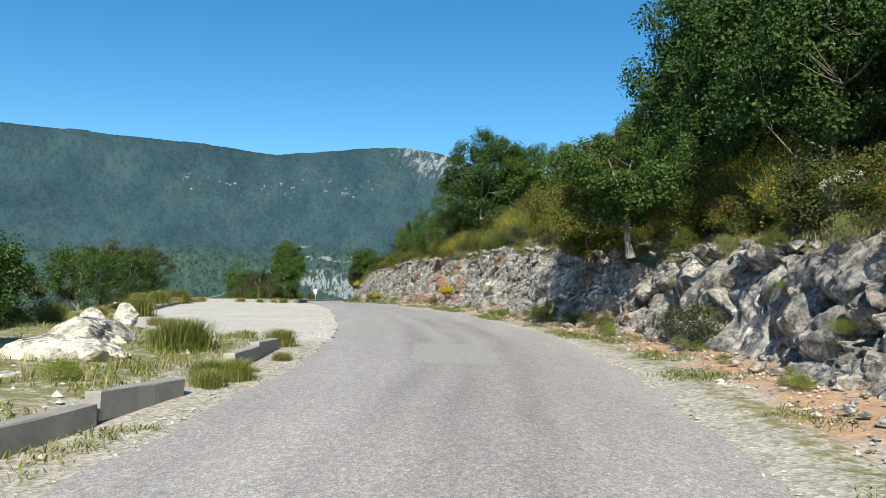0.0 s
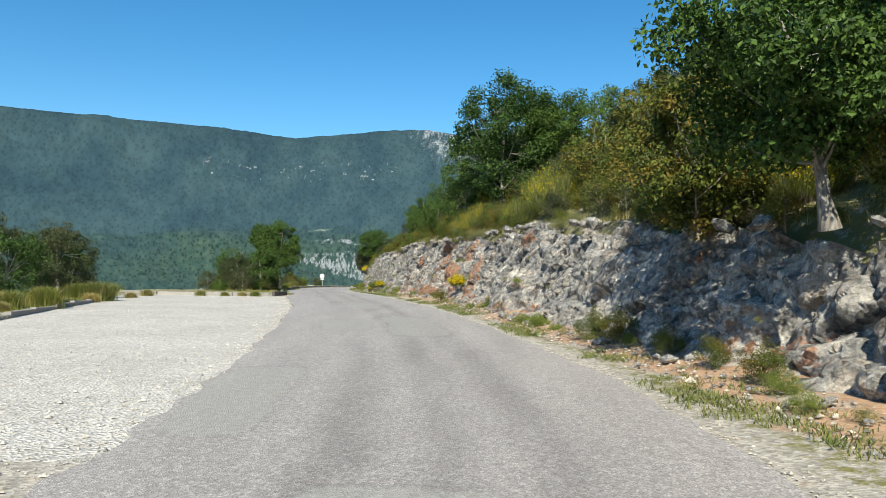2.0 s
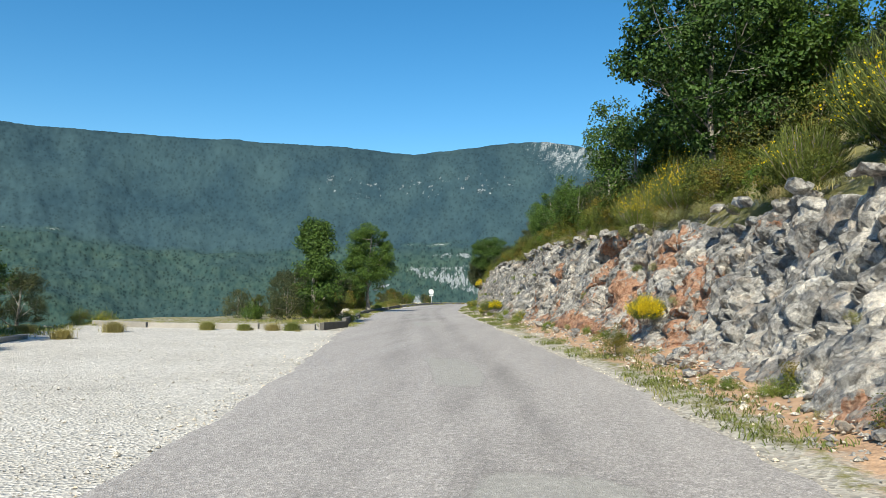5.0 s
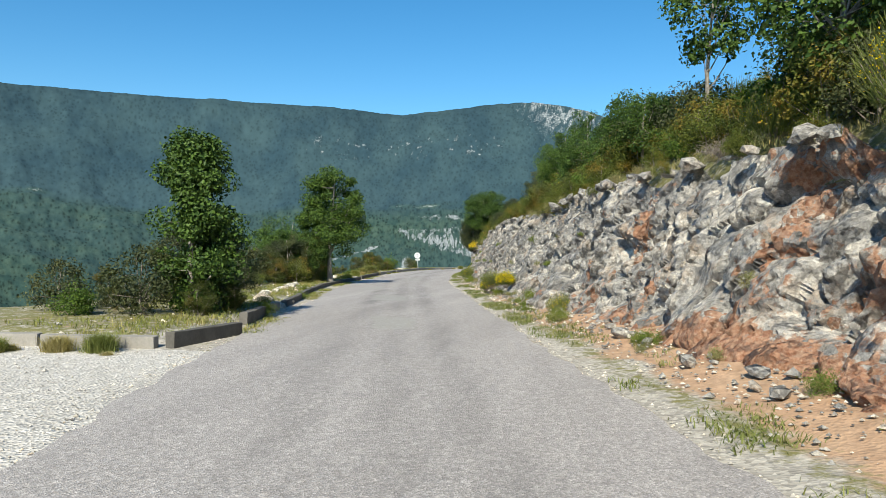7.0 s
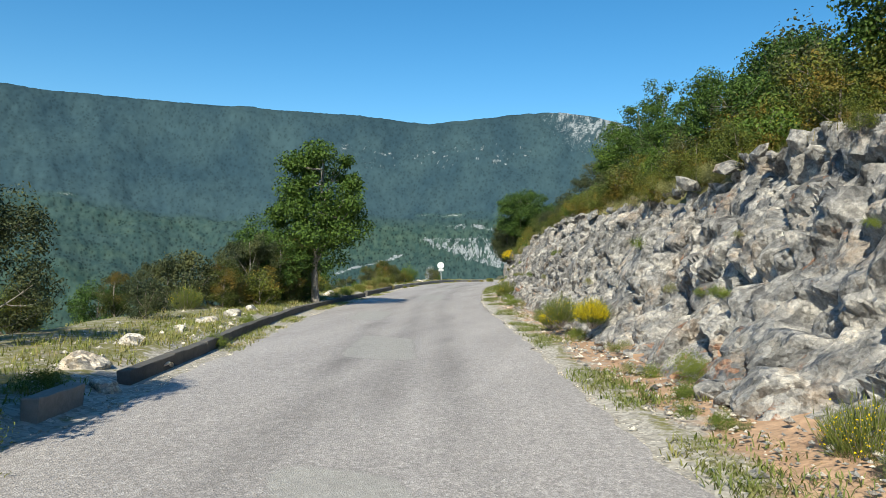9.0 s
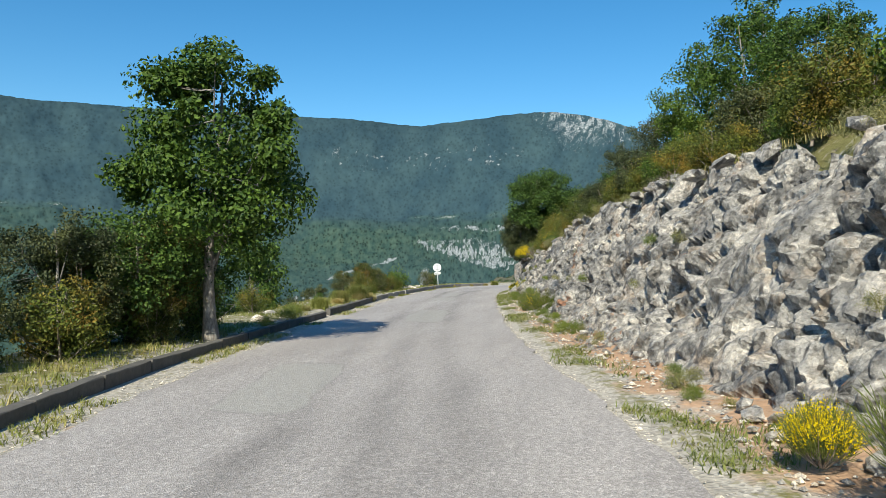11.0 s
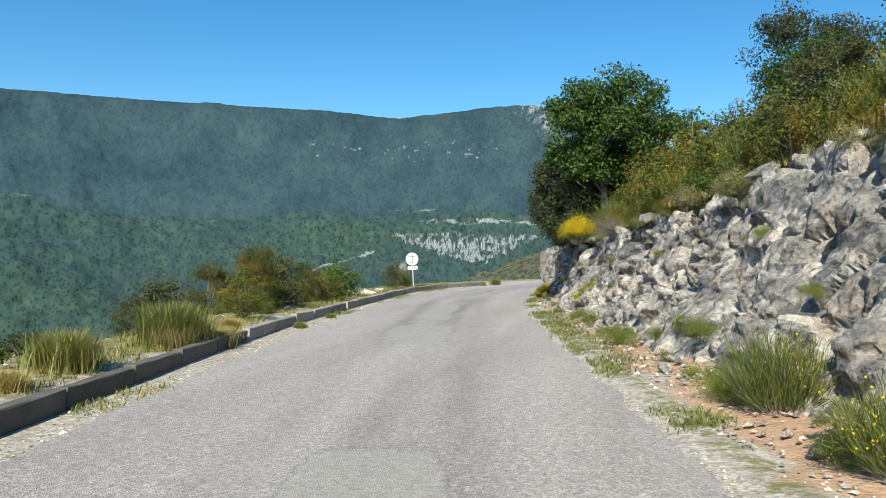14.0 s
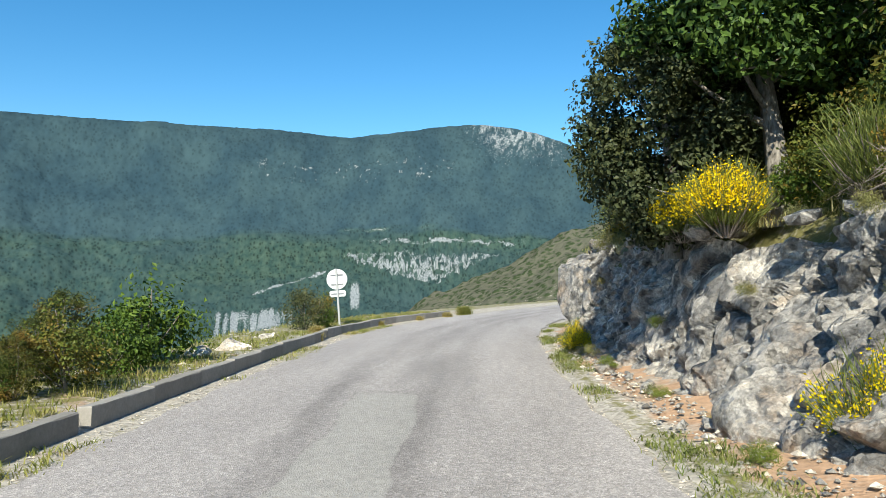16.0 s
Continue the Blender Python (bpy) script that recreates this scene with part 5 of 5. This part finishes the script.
OAK_B = oak(6, 5.6, 4.4, 0.9, M_OAK_LIGHT, clumps=95, leaves=150, open_=0.1, leaf=0.12, clump=0.5)
OAK_C = oak(7, 4.2, 3.6, 0.4, None, "low bushy green oak on the slope", clumps=80, leaves=150, leaf=0.11, clump=0.45)
OAK_D = oak(8, 5.2, 2.2, 1.8, M_OAK, "slender open oak with thin trunk on the slope", clumps=34, leaves=110, leaf=0.12, clump=0.42, trunk_r=0.07)
HOLM = oak(9, 4.0, 3.6, 0.3, M_EVER, "dense olive-brown holm oak on the slope", clumps=95, leaves=160, leaf=0.08, clump=0.4, name="holm_oak")
for model, x, y, turn, s in ((OAK_A, 2.3, 44.2, 0, 1.0), (OAK_A, 4.6, 47.0, 130, 0.7), (OAK_B, 5.0, 43.6, 40, 0.85), (OAK_B, 7.0, 41, 200, 0.8), (OAK_C, 0.6, 47.2, 10, 0.8),
                             (OAK_A, 8.8, 18.0, 60, 1.05), (OAK_A, 10.5, 14.5, 160, 1.15), (OAK_A, 8.0, 22.5, 250, 1.0), (OAK_B, 12.0, 19.0, 20, 1.3), (OAK_C, 7.4, 19.5, 80, 1.1), (OAK_A, 10.5, 24, 300, 1.0),
                             (OAK_A, 9.5, 9.5, 90, 1.0), (OAK_B, 8.2, 27.5, 310, 0.9), (OAK_D, 0.1, 54.8, 0, 1.0), (OAK_C, 2.6, 50.0, 200, 1.1), (OAK_A, 3.6, 49.5, 20, 0.9),
                             (OAK_C, -1.2, 57.5, 70, 0.75), (OAK_C, -2.6, 63.5, 100, 0.7), (OAK_C, -0.8, 66, 10, 0.8), (OAK_C, -1.0, 72, 100, 0.8), (OAK_B, -3.9, 88.0, 0, 0.85), (HOLM, -4.4, 94.6, 90, 1.0), (HOLM, -6.9, 95.2, 10, 0.55),
                             (OAK_B, -3.4, 82.5, 140, 0.9), (OAK_D, -2.0, 85.5, 60, 1.0), (OAK_C, -6.2, 98.5, 0, 0.8), (HOLM, -5.6, 101.0, 200, 0.95), (OAK_C, -8.4, 107.5, 20, 1.0), (OAK_C, -2.6, 77.5, 0, 0.8),
                             (OAK_A, 7.4, 14.4, 100, 0.85), (HOLM, 7.5, 31, 10, 0.8), (OAK_C, 9.5, 34, 100, 0.9), (HOLM, 6.2, 35, 200, 0.65), (OAK_C, 11, 30, 300, 1.0), (HOLM, 8.5, 38, 30, 0.9), (HOLM, 5.8, 29, 80, 0.6), (OAK_C, 12.5, 35, 60, 1.1), (HOLM, 10.5, 38.5, 150, 0.9), (HOLM, 7.2, 26, 220, 0.7), (HOLM, 4.6, 38.6, 20, 0.55), (OAK_C, 6.8, 21.6, 30, 0.9), (OAK_C, 6.6, 18.6, 80, 0.75)):
    put(model, x, y, hill_at(x, y), turn, s)
for model, x, y, turn, s in ((HOLM, -17.6, 43.5, 0, 0.5), (OAK_C, -16.8, 40.2, 30, 0.85), (HOLM, -15.3, 37.6, 150, 0.8), (OAK_C, -13.5, 31.5, 90, 0.75), (HOLM, -15.8, 33.5, 60, 0.9), (OAK_C, -12.5, 25.0, 130, 0.75), (HOLM, -14.0, 22.5, 200, 0.9),
                             (OAK_C, -10.2, 15.5, 20, 0.8), (HOLM, -12.0, 18.0, 10, 0.8), (HOLM, -14.0, 56.0, 20, 0.62), (HOLM, -11.0, 51.7, 90, 0.52),
                             (HOLM, -16.4, 69.3, 40, 0.62), (OAK_C, -16.1, 71.0, 220, 0.8), (OAK_C, -16.6, 72.6, 20, 0.75), (HOLM, -17.6, 66.5, 10, 0.55), (OAK_C, -17.5, 63.5, 80, 0.5), (HOLM, -22.5, 97, 40, 0.45),
                             (OAK_C, -7.4, 9.5, 100, 0.65), (HOLM, -8.6, 6.0, 100, 0.8)):
    put(model, x, y, bank_at(x, y) - 0.1, turn, s)

# shrubs
BOX = [shrub(30 + k, 1.3, 1.5, M_BOX, "yellow-green box shrub on the slope above the rock", name="box_shrub") for k in range(3)]
DARK = [shrub(40 + k, 1.2, 1.4, M_EVER, "dull green evergreen shrub beside the road", name="evergreen_shrub") for k in range(2)]
GREEN = [shrub(50 + k, 1.1, 1.2, M_OAK_LIGHT, "bright green young oak shrub", 0.075, 28, 100, name="young_oak") for k in range(2)]
BROOM = [broom(60, 1.3, 1.7, "broom bush in yellow flower above the rock", 3000, 1300), broom(61, 0.9, 1.2, "broom bush with yellow flowers at the foot of the rock", 3200, 6500), broom(62, 1.0, 1.3, "green broom bush with only few flowers", 3200, 500)]
HERB = [shrub(70 + k, 0.42, 0.62, M_HERB, "grey-green herb cushion on the stones", 0.07, 28, 34, "herb_cushion", 0.2, 0.18) for k in range(2)]
CUSHION = [shrub(74 + k, 0.34, 0.66, M_CUSHION, "round bright green cushion plant", 0.034, 34, 80, "cushion_plant", 0.3, 0.17) for k in range(2)]
DEAD = [dead_bush(80, 0.9, "bare grey dead bush on the rock edge")]

for x_out, y, model, s in ((2.0, 17.0, BROOM[0], 1.25), (1.2, 18.6, BROOM[0], 1.0), (2.6, 18.2, BROOM[0], 1.3), (2.2, 15.6, BROOM[0], 1.2), (1.6, 14.4, BROOM[0], 0.9), (1.0, 21.0, BROOM[0], 0.6), (1.3, 34.5, BROOM[0], 1.1),
                           (1.8, 36.2, BROOM[0], 1.2), (0.9, 37.5, BROOM[2], 1.1), (0.8, 42.5, BROOM[0], 0.9), (0.4, 44.5, BROOM[0], 0.7), (1.6, 46.0, BROOM[2], 1.2), (2.5, 46.8, BROOM[0], 1.2), (-0.15, 103.4, BROOM[1], 0.95),
                           (-0.25, 104.5, BROOM[1], 0.9), (0.5, 101.4, BROOM[2], 0.9)):
    x = float(rock_top(y)) + x_out
    put(model, x, y, hill_at(x, y), y * 77 % 360, s)
for x_out, y, model, s in ((0.75, 100.2, BROOM[1], 1.1), (0.2, 111.0, BROOM[1], 0.75), (-0.1, 109.6, BROOM[1], 0.6), 
                           (0.1, 87.3, BROOM[2], 0.75), (0.0, 85.2, BROOM[2], 0.65), (0.2, 53.0, BROOM[2], 0.5)):
    x = float(edge_r(y) + rock_in(y)) + x_out
    put(model, x, y, float(road_z(y)) + 0.02, y * 77 % 360, s)

rng = np.random.default_rng(5)
for i in range(330):                                  # the scrub above the rock
    y = rng.uniform(4, 114)
    o = 0.45 + abs(rng.normal(0, 1.9))
    x = float(rock_top(y)) + o
    kind = rng.random()
    model = BOX[i % 3] if kind < 0.58 else DARK[i % 2] if kind < 0.75 else GREEN[i % 2] if kind < 0.88 else BROOM[2]
    s = rng.uniform(0.5, 0.85) + 0.13 * min(o, 4)
    put(model, x, y, hill_at(x, y), rng.uniform(0, 360), s)
for i in range(30):                                   # shrubs further up
    y, o = rng.uniform(2, 114), rng.uniform(4.5, 12)
    x = float(rock_top(y)) + o
    put([BOX[i % 3], DARK[i % 2], GREEN[i % 2]][i % 3], x, y, hill_at(x, y), rng.uniform(0, 360), rng.uniform(1.1, 1.9))
for i in range(64):                                   # on the bank and the slope to the left
    y = rng.uniform(2, 122)
    x = float(flat_x(y)) - rng.uniform(-0.9, 4.0)
    if x > float(kerb_x(y)) - 0.8:
        continue
    put([BOX[i % 3], DARK[i % 2], GREEN[i % 2], BROOM[2]][i % 4], x, y, bank_at(x, y), rng.uniform(0, 360), rng.uniform(0.4, 0.85))
for model, x, y, s in ((GREEN[0], -20.0, 104.6, 1.2), (GREEN[1], -20.3, 106.2, 1.25), (BOX[0], -19.7, 102.9, 0.9), (BOX[1], -20.4, 101.5, 0.9), (DARK[0], -19.9, 99.3, 0.9), (BOX[2], -20.1, 97.5, 0.8), (GREEN[0], -19.9, 116.2, 0.8),
                       (DARK[1], -20.3, 115.4, 0.9), (BOX[0], -18.9, 95.2, 0.7), (GREEN[1], -16.5, 70.6, 1.3), (BOX[1], -16.2, 69.6, 1.2), (BOX[2], -15.5, 68.4, 0.8), (DARK[0], -16.9, 66.4, 1.1), (GREEN[0], -15.9, 73.2, 1.0),
                       (DARK[1], -11.3, 51.6, 0.9), (BOX[0], -11.9, 52.6, 1.0), (DARK[0], -11.6, 49.6, 0.9), (BOX[1], -13.2, 53.5, 1.0), (GREEN[0], -10.9, 51.9, 0.6), (DARK[0], -13.7, 50.0, 0.7), (GREEN[1], -12.8, 49.2, 0.6)):
    put(model, x, y, bank_at(x, y), y * 41 % 360, s)
for i in range(130):                                  # herbs on the stones at the foot of the rock and on its ledges
    y = rng.uniform(4, 112)
    t = rng.choice([0.0, 0.0, 0.05, 0.35, 0.6])
    x = float(edge_r(y) + rock_in(y) + rock_lean(y) * rock_h(y) * t) + (0.25 if t > 0.2 else 0) - rng.uniform(0.0, 0.3)
    put((HERB + CUSHION)[rng.choice([0, 1, 0, 1, 2, 3])], x, y, float(road_z(y) + rock_h(y) * t) + 0.03, rng.uniform(0, 360), rng.uniform(0.35, 0.85))
for x, y, s in ((-9.9, 51.6, 1.4), (-10.6, 53.3, 1.2), (-11.6, 58.5, 1.1), (-15.9, 77.6, 1.5), (-16.3, 79.0, 1.6), (-15.6, 75.6, 1.3), (-17.2, 83.6, 1.0), (-13.0, 62.5, 1.0), (-4.2, 7.6, 1.0), (-4.0, 10.6, 1.0)):
    put(CUSHION[int(y) % 2], x, y, bank_at(x, y) + 0.03, y * 31 % 360, s)
for y, o in ((100.2, 0.1), (101.4, 0.3), (75.8, 0.2), (84.0, 0.3), (48.5, 0.2), (21.5, 0.3), (95.0, 0.3)):
    x = float(rock_top(y)) + o
    put(DEAD[0], x, y, hill_at(x, y), y * 53 % 360, 0.7)

JUNIPER = [shrub(84 + k, 1.8, 1.5, M_JUNIPER, "dense brown-green juniper bush behind the kerb", 0.055, 75, 130, "juniper_bush", 0.32, 0.2) for k in range(2)]
for x, y, s in ((-20.4, 99.0, 1.0), (-20.8, 100.4, 1.05), (-19.7, 97.6, 0.85), (-21.4, 98.4, 1.0), (-20.6, 103.6, 0.75), (-19.9, 102.2, 0.6), (-21.3, 105.4, 1.0), (-17.0, 68.0, 0.9), (-15.8, 66.6, 0.7),
                (-13.4, 51.2, 0.55), (-12.2, 50.0, 0.6), (-16.3, 69.9, 1.2), (-15.9, 71.4, 1.1), (-17.2, 70.8, 1.3), (-10.35, 49.5, 0.55), (-10.2, 50.8, 0.5), (-10.9, 50.7, 0.8), (-16.0, 62.0, 0.8), (-15.0, 58.0, 0.6), (-16.2, 67.3, 0.85), (-15.7, 66.9, 0.6), (-16.0, 71.8, 1.45), (-15.6, 70.9, 0.9), (-15.9, 68.8, 0.7), (-16.5, 73.6, 1.2)):
    put(JUNIPER[int(y * 3) % 2], x, y, bank_at(x, y), y * 59 % 360, s)
for o, y, s in ((1.2, 97.2, 1.6), (2.0, 98.6, 1.8), (1.0, 99.4, 1.4), (2.4, 100.6, 1.7), (1.4, 95.4, 1.5), (2.6, 96.4, 1.8), (1.6, 101.9, 1.3), (3.2, 99.4, 1.8), (1.1, 93.4, 1.3)):
    x = float(rock_top(y)) + o
    put(BOX[int(y * 3) % 3], x, y, hill_at(x, y), y * 59 % 360, s)
for i in range(150):                                  # low growth hanging over the edge of the rock
    y = rng.uniform(5, 112)
    x = float(rock_top(y)) + rng.uniform(-0.05, 0.6)
    model, s = [(HERB[i % 2], 1.1), (BOX[i % 3], 0.42), (HERB[1 - i % 2], 1.2), (HERB[1 - i % 2], 1.3)][i % 4]
    put(model, x, y, hill_at(x, y) - 0.08, rng.uniform(0, 360), s * rng.uniform(0.75, 1.35))
for i in range(46):                                   # green cushions along the foot
    y = rng.uniform(8, 110)
    x = float(edge_r(y)) + float(rock_in(y)) * rng.uniform(0.7, 1.05)
    put((CUSHION + HERB)[i % 3], x, y, float(road_z(y)) + 0.03, rng.uniform(0, 360), rng.uniform(0.6, 1.3))

def put_true(model, x, y, z, turn, size):
    """Stands a copy at its own size, whatever size the first one of its kind has."""
    return put(model, x, y, z, turn, size / model.scale[0] if model.name in used else size)


# shrubs with places of their own
for model, x, y, z, s in ((BROOM[1], -5.40, 61.9, 0.50, 0.62), (BROOM[2], -6.05, 63.4, 0.40, 0.66), (BROOM[1], -6.35, 64.6, 0.25, 0.48), (BROOM[1], 0.10, 39.6, 0.70, 0.62), (BOX[0], -0.55, 38.6, 0.15, 0.42), (BOX[0], -9.40, 84.5, 0.12, 0.62),
                          (BOX[1], -9.05, 83.4, 0.15, 0.5), (BOX[0], 2.75, 23.7, -0.22, 0.50), (BOX[1], 3.05, 22.7, -0.24, 0.55), (BOX[0], 3.45, 21.0, -0.24, 0.38), (BOX[1], 3.65, 19.6, -0.28, 0.36), (BOX[0], 3.85, 18.4, -0.30, 0.40),
                          (BOX[2], 1.2, 33.2, -0.05, 0.4), (BOX[1], 1.65, 31.4, -0.08, 0.42), (DARK[0], 4.4, 14.6, -0.4, 0.6), (DARK[1], 4.5, 13.4, -0.45, 0.7)):
    put_true(model, x, y, z, y * 77 % 360, s)
for x, y, z, s in ((-4.25, 56.1, 0.35, 1.15), (-4.35, 55.5, 0.14, 1.0), (-4.45, 54.8, 0.08, 0.8), (-10.36, 91.0, 0.60, 1.0), (-10.28, 90.3, 0.55, 1.1), (-10.95, 93.5, 0.20, 0.9), (-11.1, 94.4, 0.18, 0.8), (-10.45, 89.4, 0.03, 1.1), (-10.64, 91.9, 0.38, 0.8),
                   (-9.2, 81.2, 0.08, 0.9), (-10.3, 88.5, 0.15, 1.0), (2.2, 26.5, -0.2, 0.9), (-0.95, 43.4, 0.2, 1.0), (-2.2, 47.6, 0.2, 0.8)):
    put_true(CUSHION[int(y) % 2], x, y, z, y * 31 % 360, 0.7 * s)
for o, y, s in ((2.4, 26.2, 1.7), (3.4, 27.6, 2.0), (2.6, 29.0, 1.8), (4.0, 30.0, 2.3), (2.2, 30.9, 1.5), (3.4, 31.8, 2.1), (2.5, 33.2, 1.7), (4.2, 33.8, 2.3), (3.0, 35.0, 1.9), (4.6, 36.2, 2.2), (1.9, 36.0, 1.4), (2.2, 24.6, 1.4), (3.6, 24.9, 1.9)):
    x = float(rock_top(y)) + o
    put_true(BOX[int(y * 3) % 3], x, y, hill_at(x, y), y * 59 % 360, s)

# grass
TUFT = [tussock(90, 0.75, 1.0, M_GRASS, "tall green grass tussock behind the kerb", 2300), tussock(91, 0.7, 1.0, M_DRY, "tall straw-coloured grass tussock behind the kerb", 2100)]
for model, x, y, s in ((0, -4.1, 10.9, 0.9), (0, -4.5, 11.4, 0.7), (0, -9.9, 45.8, 0.6), (1, -10.5, 45.7, 0.5), (0, -11.3, 45.4, 0.5), (1, -9.6, 45.5, 0.4), (0, -4.6, 5.6, 0.5), (0, -5.2, 6.3, 0.8), (0, -4.3, 4.7, 0.5), (1, -5.9, 16.2, 1.0), (1, -7.4, 18.5, 1.0), (1, -6.6, 17.4, 1.1), (1, -11.6, 27.5, 1.0), (0, -12.3, 29.5, 1.1),
                       (1, -11.9, 28.6, 1.1), (1, -13.0, 32.0, 1.0), (0, -13.9, 36.5, 1.2), (0, -14.5, 38.0, 1.1), (1, -15.2, 41, 1.0), (1, -17.6, 86.5, 1.0), (0, -17.9, 87.8, 1.0), (1, -17.8, 91.5, 1.2), (1, -17.9, 92.0, 1.1), (1, -18.3, 93.0, 1.0),
                       (0, -17.0, 83.0, 0.8), (1, -17.1, 81.9, 0.9), (1, -19.4, 113.2, 0.9), (1, -19.7, 114.4, 1.0), (1, -19.0, 120, 0.9), (1, -18.1, 124, 0.9), (1, -17.2, 127, 1.0), (0, -16.6, 129, 0.9), (0, -3.0, 8.5, 0.5), (0, -2.85, 9.1, 0.6), (0, -3.1, 8.9, 0.55), (1, -2.8, 9.9, 0.4), (0, -2.7, 11.2, 0.35), (0, -3.2, 13.4, 0.7), (0, -3.9, 13.6, 0.6), (0, -18.25, 99.6, 0.3), (0, -18.0, 98.2, 0.33), (1, -17.9, 96.6, 0.3), (0, -17.75, 95.3, 0.36), (1, -17.9, 90.2, 1.35), (1, -17.95, 91.0, 1.4), (0, -18.1, 90.6, 1.3), (1, -11.2, 45.6, 0.55), (0, -12.4, 45.2, 0.6), (1, -12.9, 35.4, 1.3), (0, -13.2, 36.6, 1.4), (1, -14.2, 43.2, 1.3), (1, -13.7, 40.4, 1.1), (0, -12.2, 31.2, 1.2), (1, -11.5, 26.0, 1.1), (0, -9.6, 22.8, 1.2), (1, -10.2, 21.4, 1.2)):
    put(TUFT[model], x, y, bank_at(x, y), y * 67 % 360, s)


def lawn(name, label, count, where, height, spread, mat, seed, wide=0.006):
    r = np.random.default_rng(seed)
    x, y, z = where(r, count)
    n = 9
    a = np.repeat(np.stack([x, y, z], 1), n, 0) + np.concatenate([r.normal(0, 0.07, (len(x) * n, 2)), np.zeros((len(x) * n, 1))], 1)
    v, f = blades_of(r, a, height, spread, wide)
    tagged(new(name, mesh_of(name, v, f, [mat], True)), label, "grass", kind="stuff")


def on_bank(r, n):
    y = r.uniform(2, 128, n)
    x = kerb_x(y) - 0.15 - np.abs(r.normal(0, 1.6, n))
    k = (x > flat_x(y) - 2.5) & (vnoise(np.stack([x * 0.9, y * 0.9, 0 * x], 1), 3) > -0.35)
    return x[k], y[k], left_z(x[k], y[k])


def before_kerb(r, n):
    y = np.concatenate([r.uniform(2, 14, n // 5), r.uniform(47, 120, n)])
    x = kerb_x(y) + r.uniform(0.05, 0.55, len(y))
    k = vnoise(np.stack([x * 0, y * 0.55, 0 * x], 1), 13) > 0.15
    return x[k], y[k], road_z(y[k]) - 0.02


def by_rock(r, n):
    y = r.uniform(3, 122, n)
    t = r.normal(0.38, 0.19, n)
    x = edge_r(y) + rock_in(y) * t
    k = (t > 0.12) & (t < 1.1) & (vnoise(np.stack([x * 1.1, y * 0.7, 0 * x], 1), 23) > -0.05)
    return x[k], y[k], foot_z(y[k], t[k]) + 0.02


def on_hill(r, n):
    y = r.uniform(3, 118, n)
    x = rock_top(y) + np.abs(r.normal(0, 1.5, n))
    return x, y, right_z(x, y) - 0.05


lawn("grass", "thin green and straw-coloured grass behind the kerb", 7500, on_bank, 0.12, 0.12, M_GRASS, 1)
lawn("grass", "dry straw-coloured grass on the bank", 420, on_bank, 0.20, 0.14, M_DRY, 2)
lawn("grass", "weeds growing in the gravel before the kerb", 1500, before_kerb, 0.09, 0.12, M_GRASS, 3)
lawn("grass", "thin grass along the foot of the rock", 8000, by_rock, 0.10, 0.12, M_GRASS, 4)
lawn("grass", "dry grass along the edge of the rock", 2600, on_hill, 0.19, 0.16, M_HERB, 5, 0.004)
lawn("grass", "straw-coloured grass along the edge of the rock", 800, on_hill, 0.2, 0.16, M_DRY, 6, 0.0035)


def scrub(name, label, count, where, seed):
    """Low scrub far up and down the slopes, too much to count."""
    r = np.random.default_rng(seed)
    x, y, z = where(r, count)
    n = 36
    who = np.repeat(np.arange(len(x)), n)
    off = r.normal(0, 1, (len(who), 3))
    off /= np.linalg.norm(off, axis=1, keepdims=True)
    off[:, 2] = np.abs(off[:, 2]) * 0.85
    size = r.uniform(0.35, 0.95, len(x))[who][:, None]
    c = np.stack([x, y, z], 1)[who] + off * size * r.uniform(0.7, 1.0, (len(who), 1))
    v, f = leaf_cloud(r, c, off + np.array([0, 0, 0.3]), 0.2, 0.55)
    tagged(new(name, mesh_of(name, v, f, [M_BOX], False)), label, "scrub", kind="stuff")


def far_left(r, n):
    y = r.uniform(-25, 165, n)
    x = flat_x(y) - r.uniform(4.5, 34, n)
    return x, y, left_z(x, y) - 0.05


def far_right(r, n):
    y = r.uniform(-25, 112, n)
    x = rock_top(y) + r.uniform(7, 40, n)
    return x, y, right_z(x, y) - 0.08


scrub("scrub", "low yellow-green scrub on the slope falling to the valley", 1500, far_left, 41)
scrub("scrub", "low yellow-green scrub high on the slope above the rock", 1300, far_right, 42)
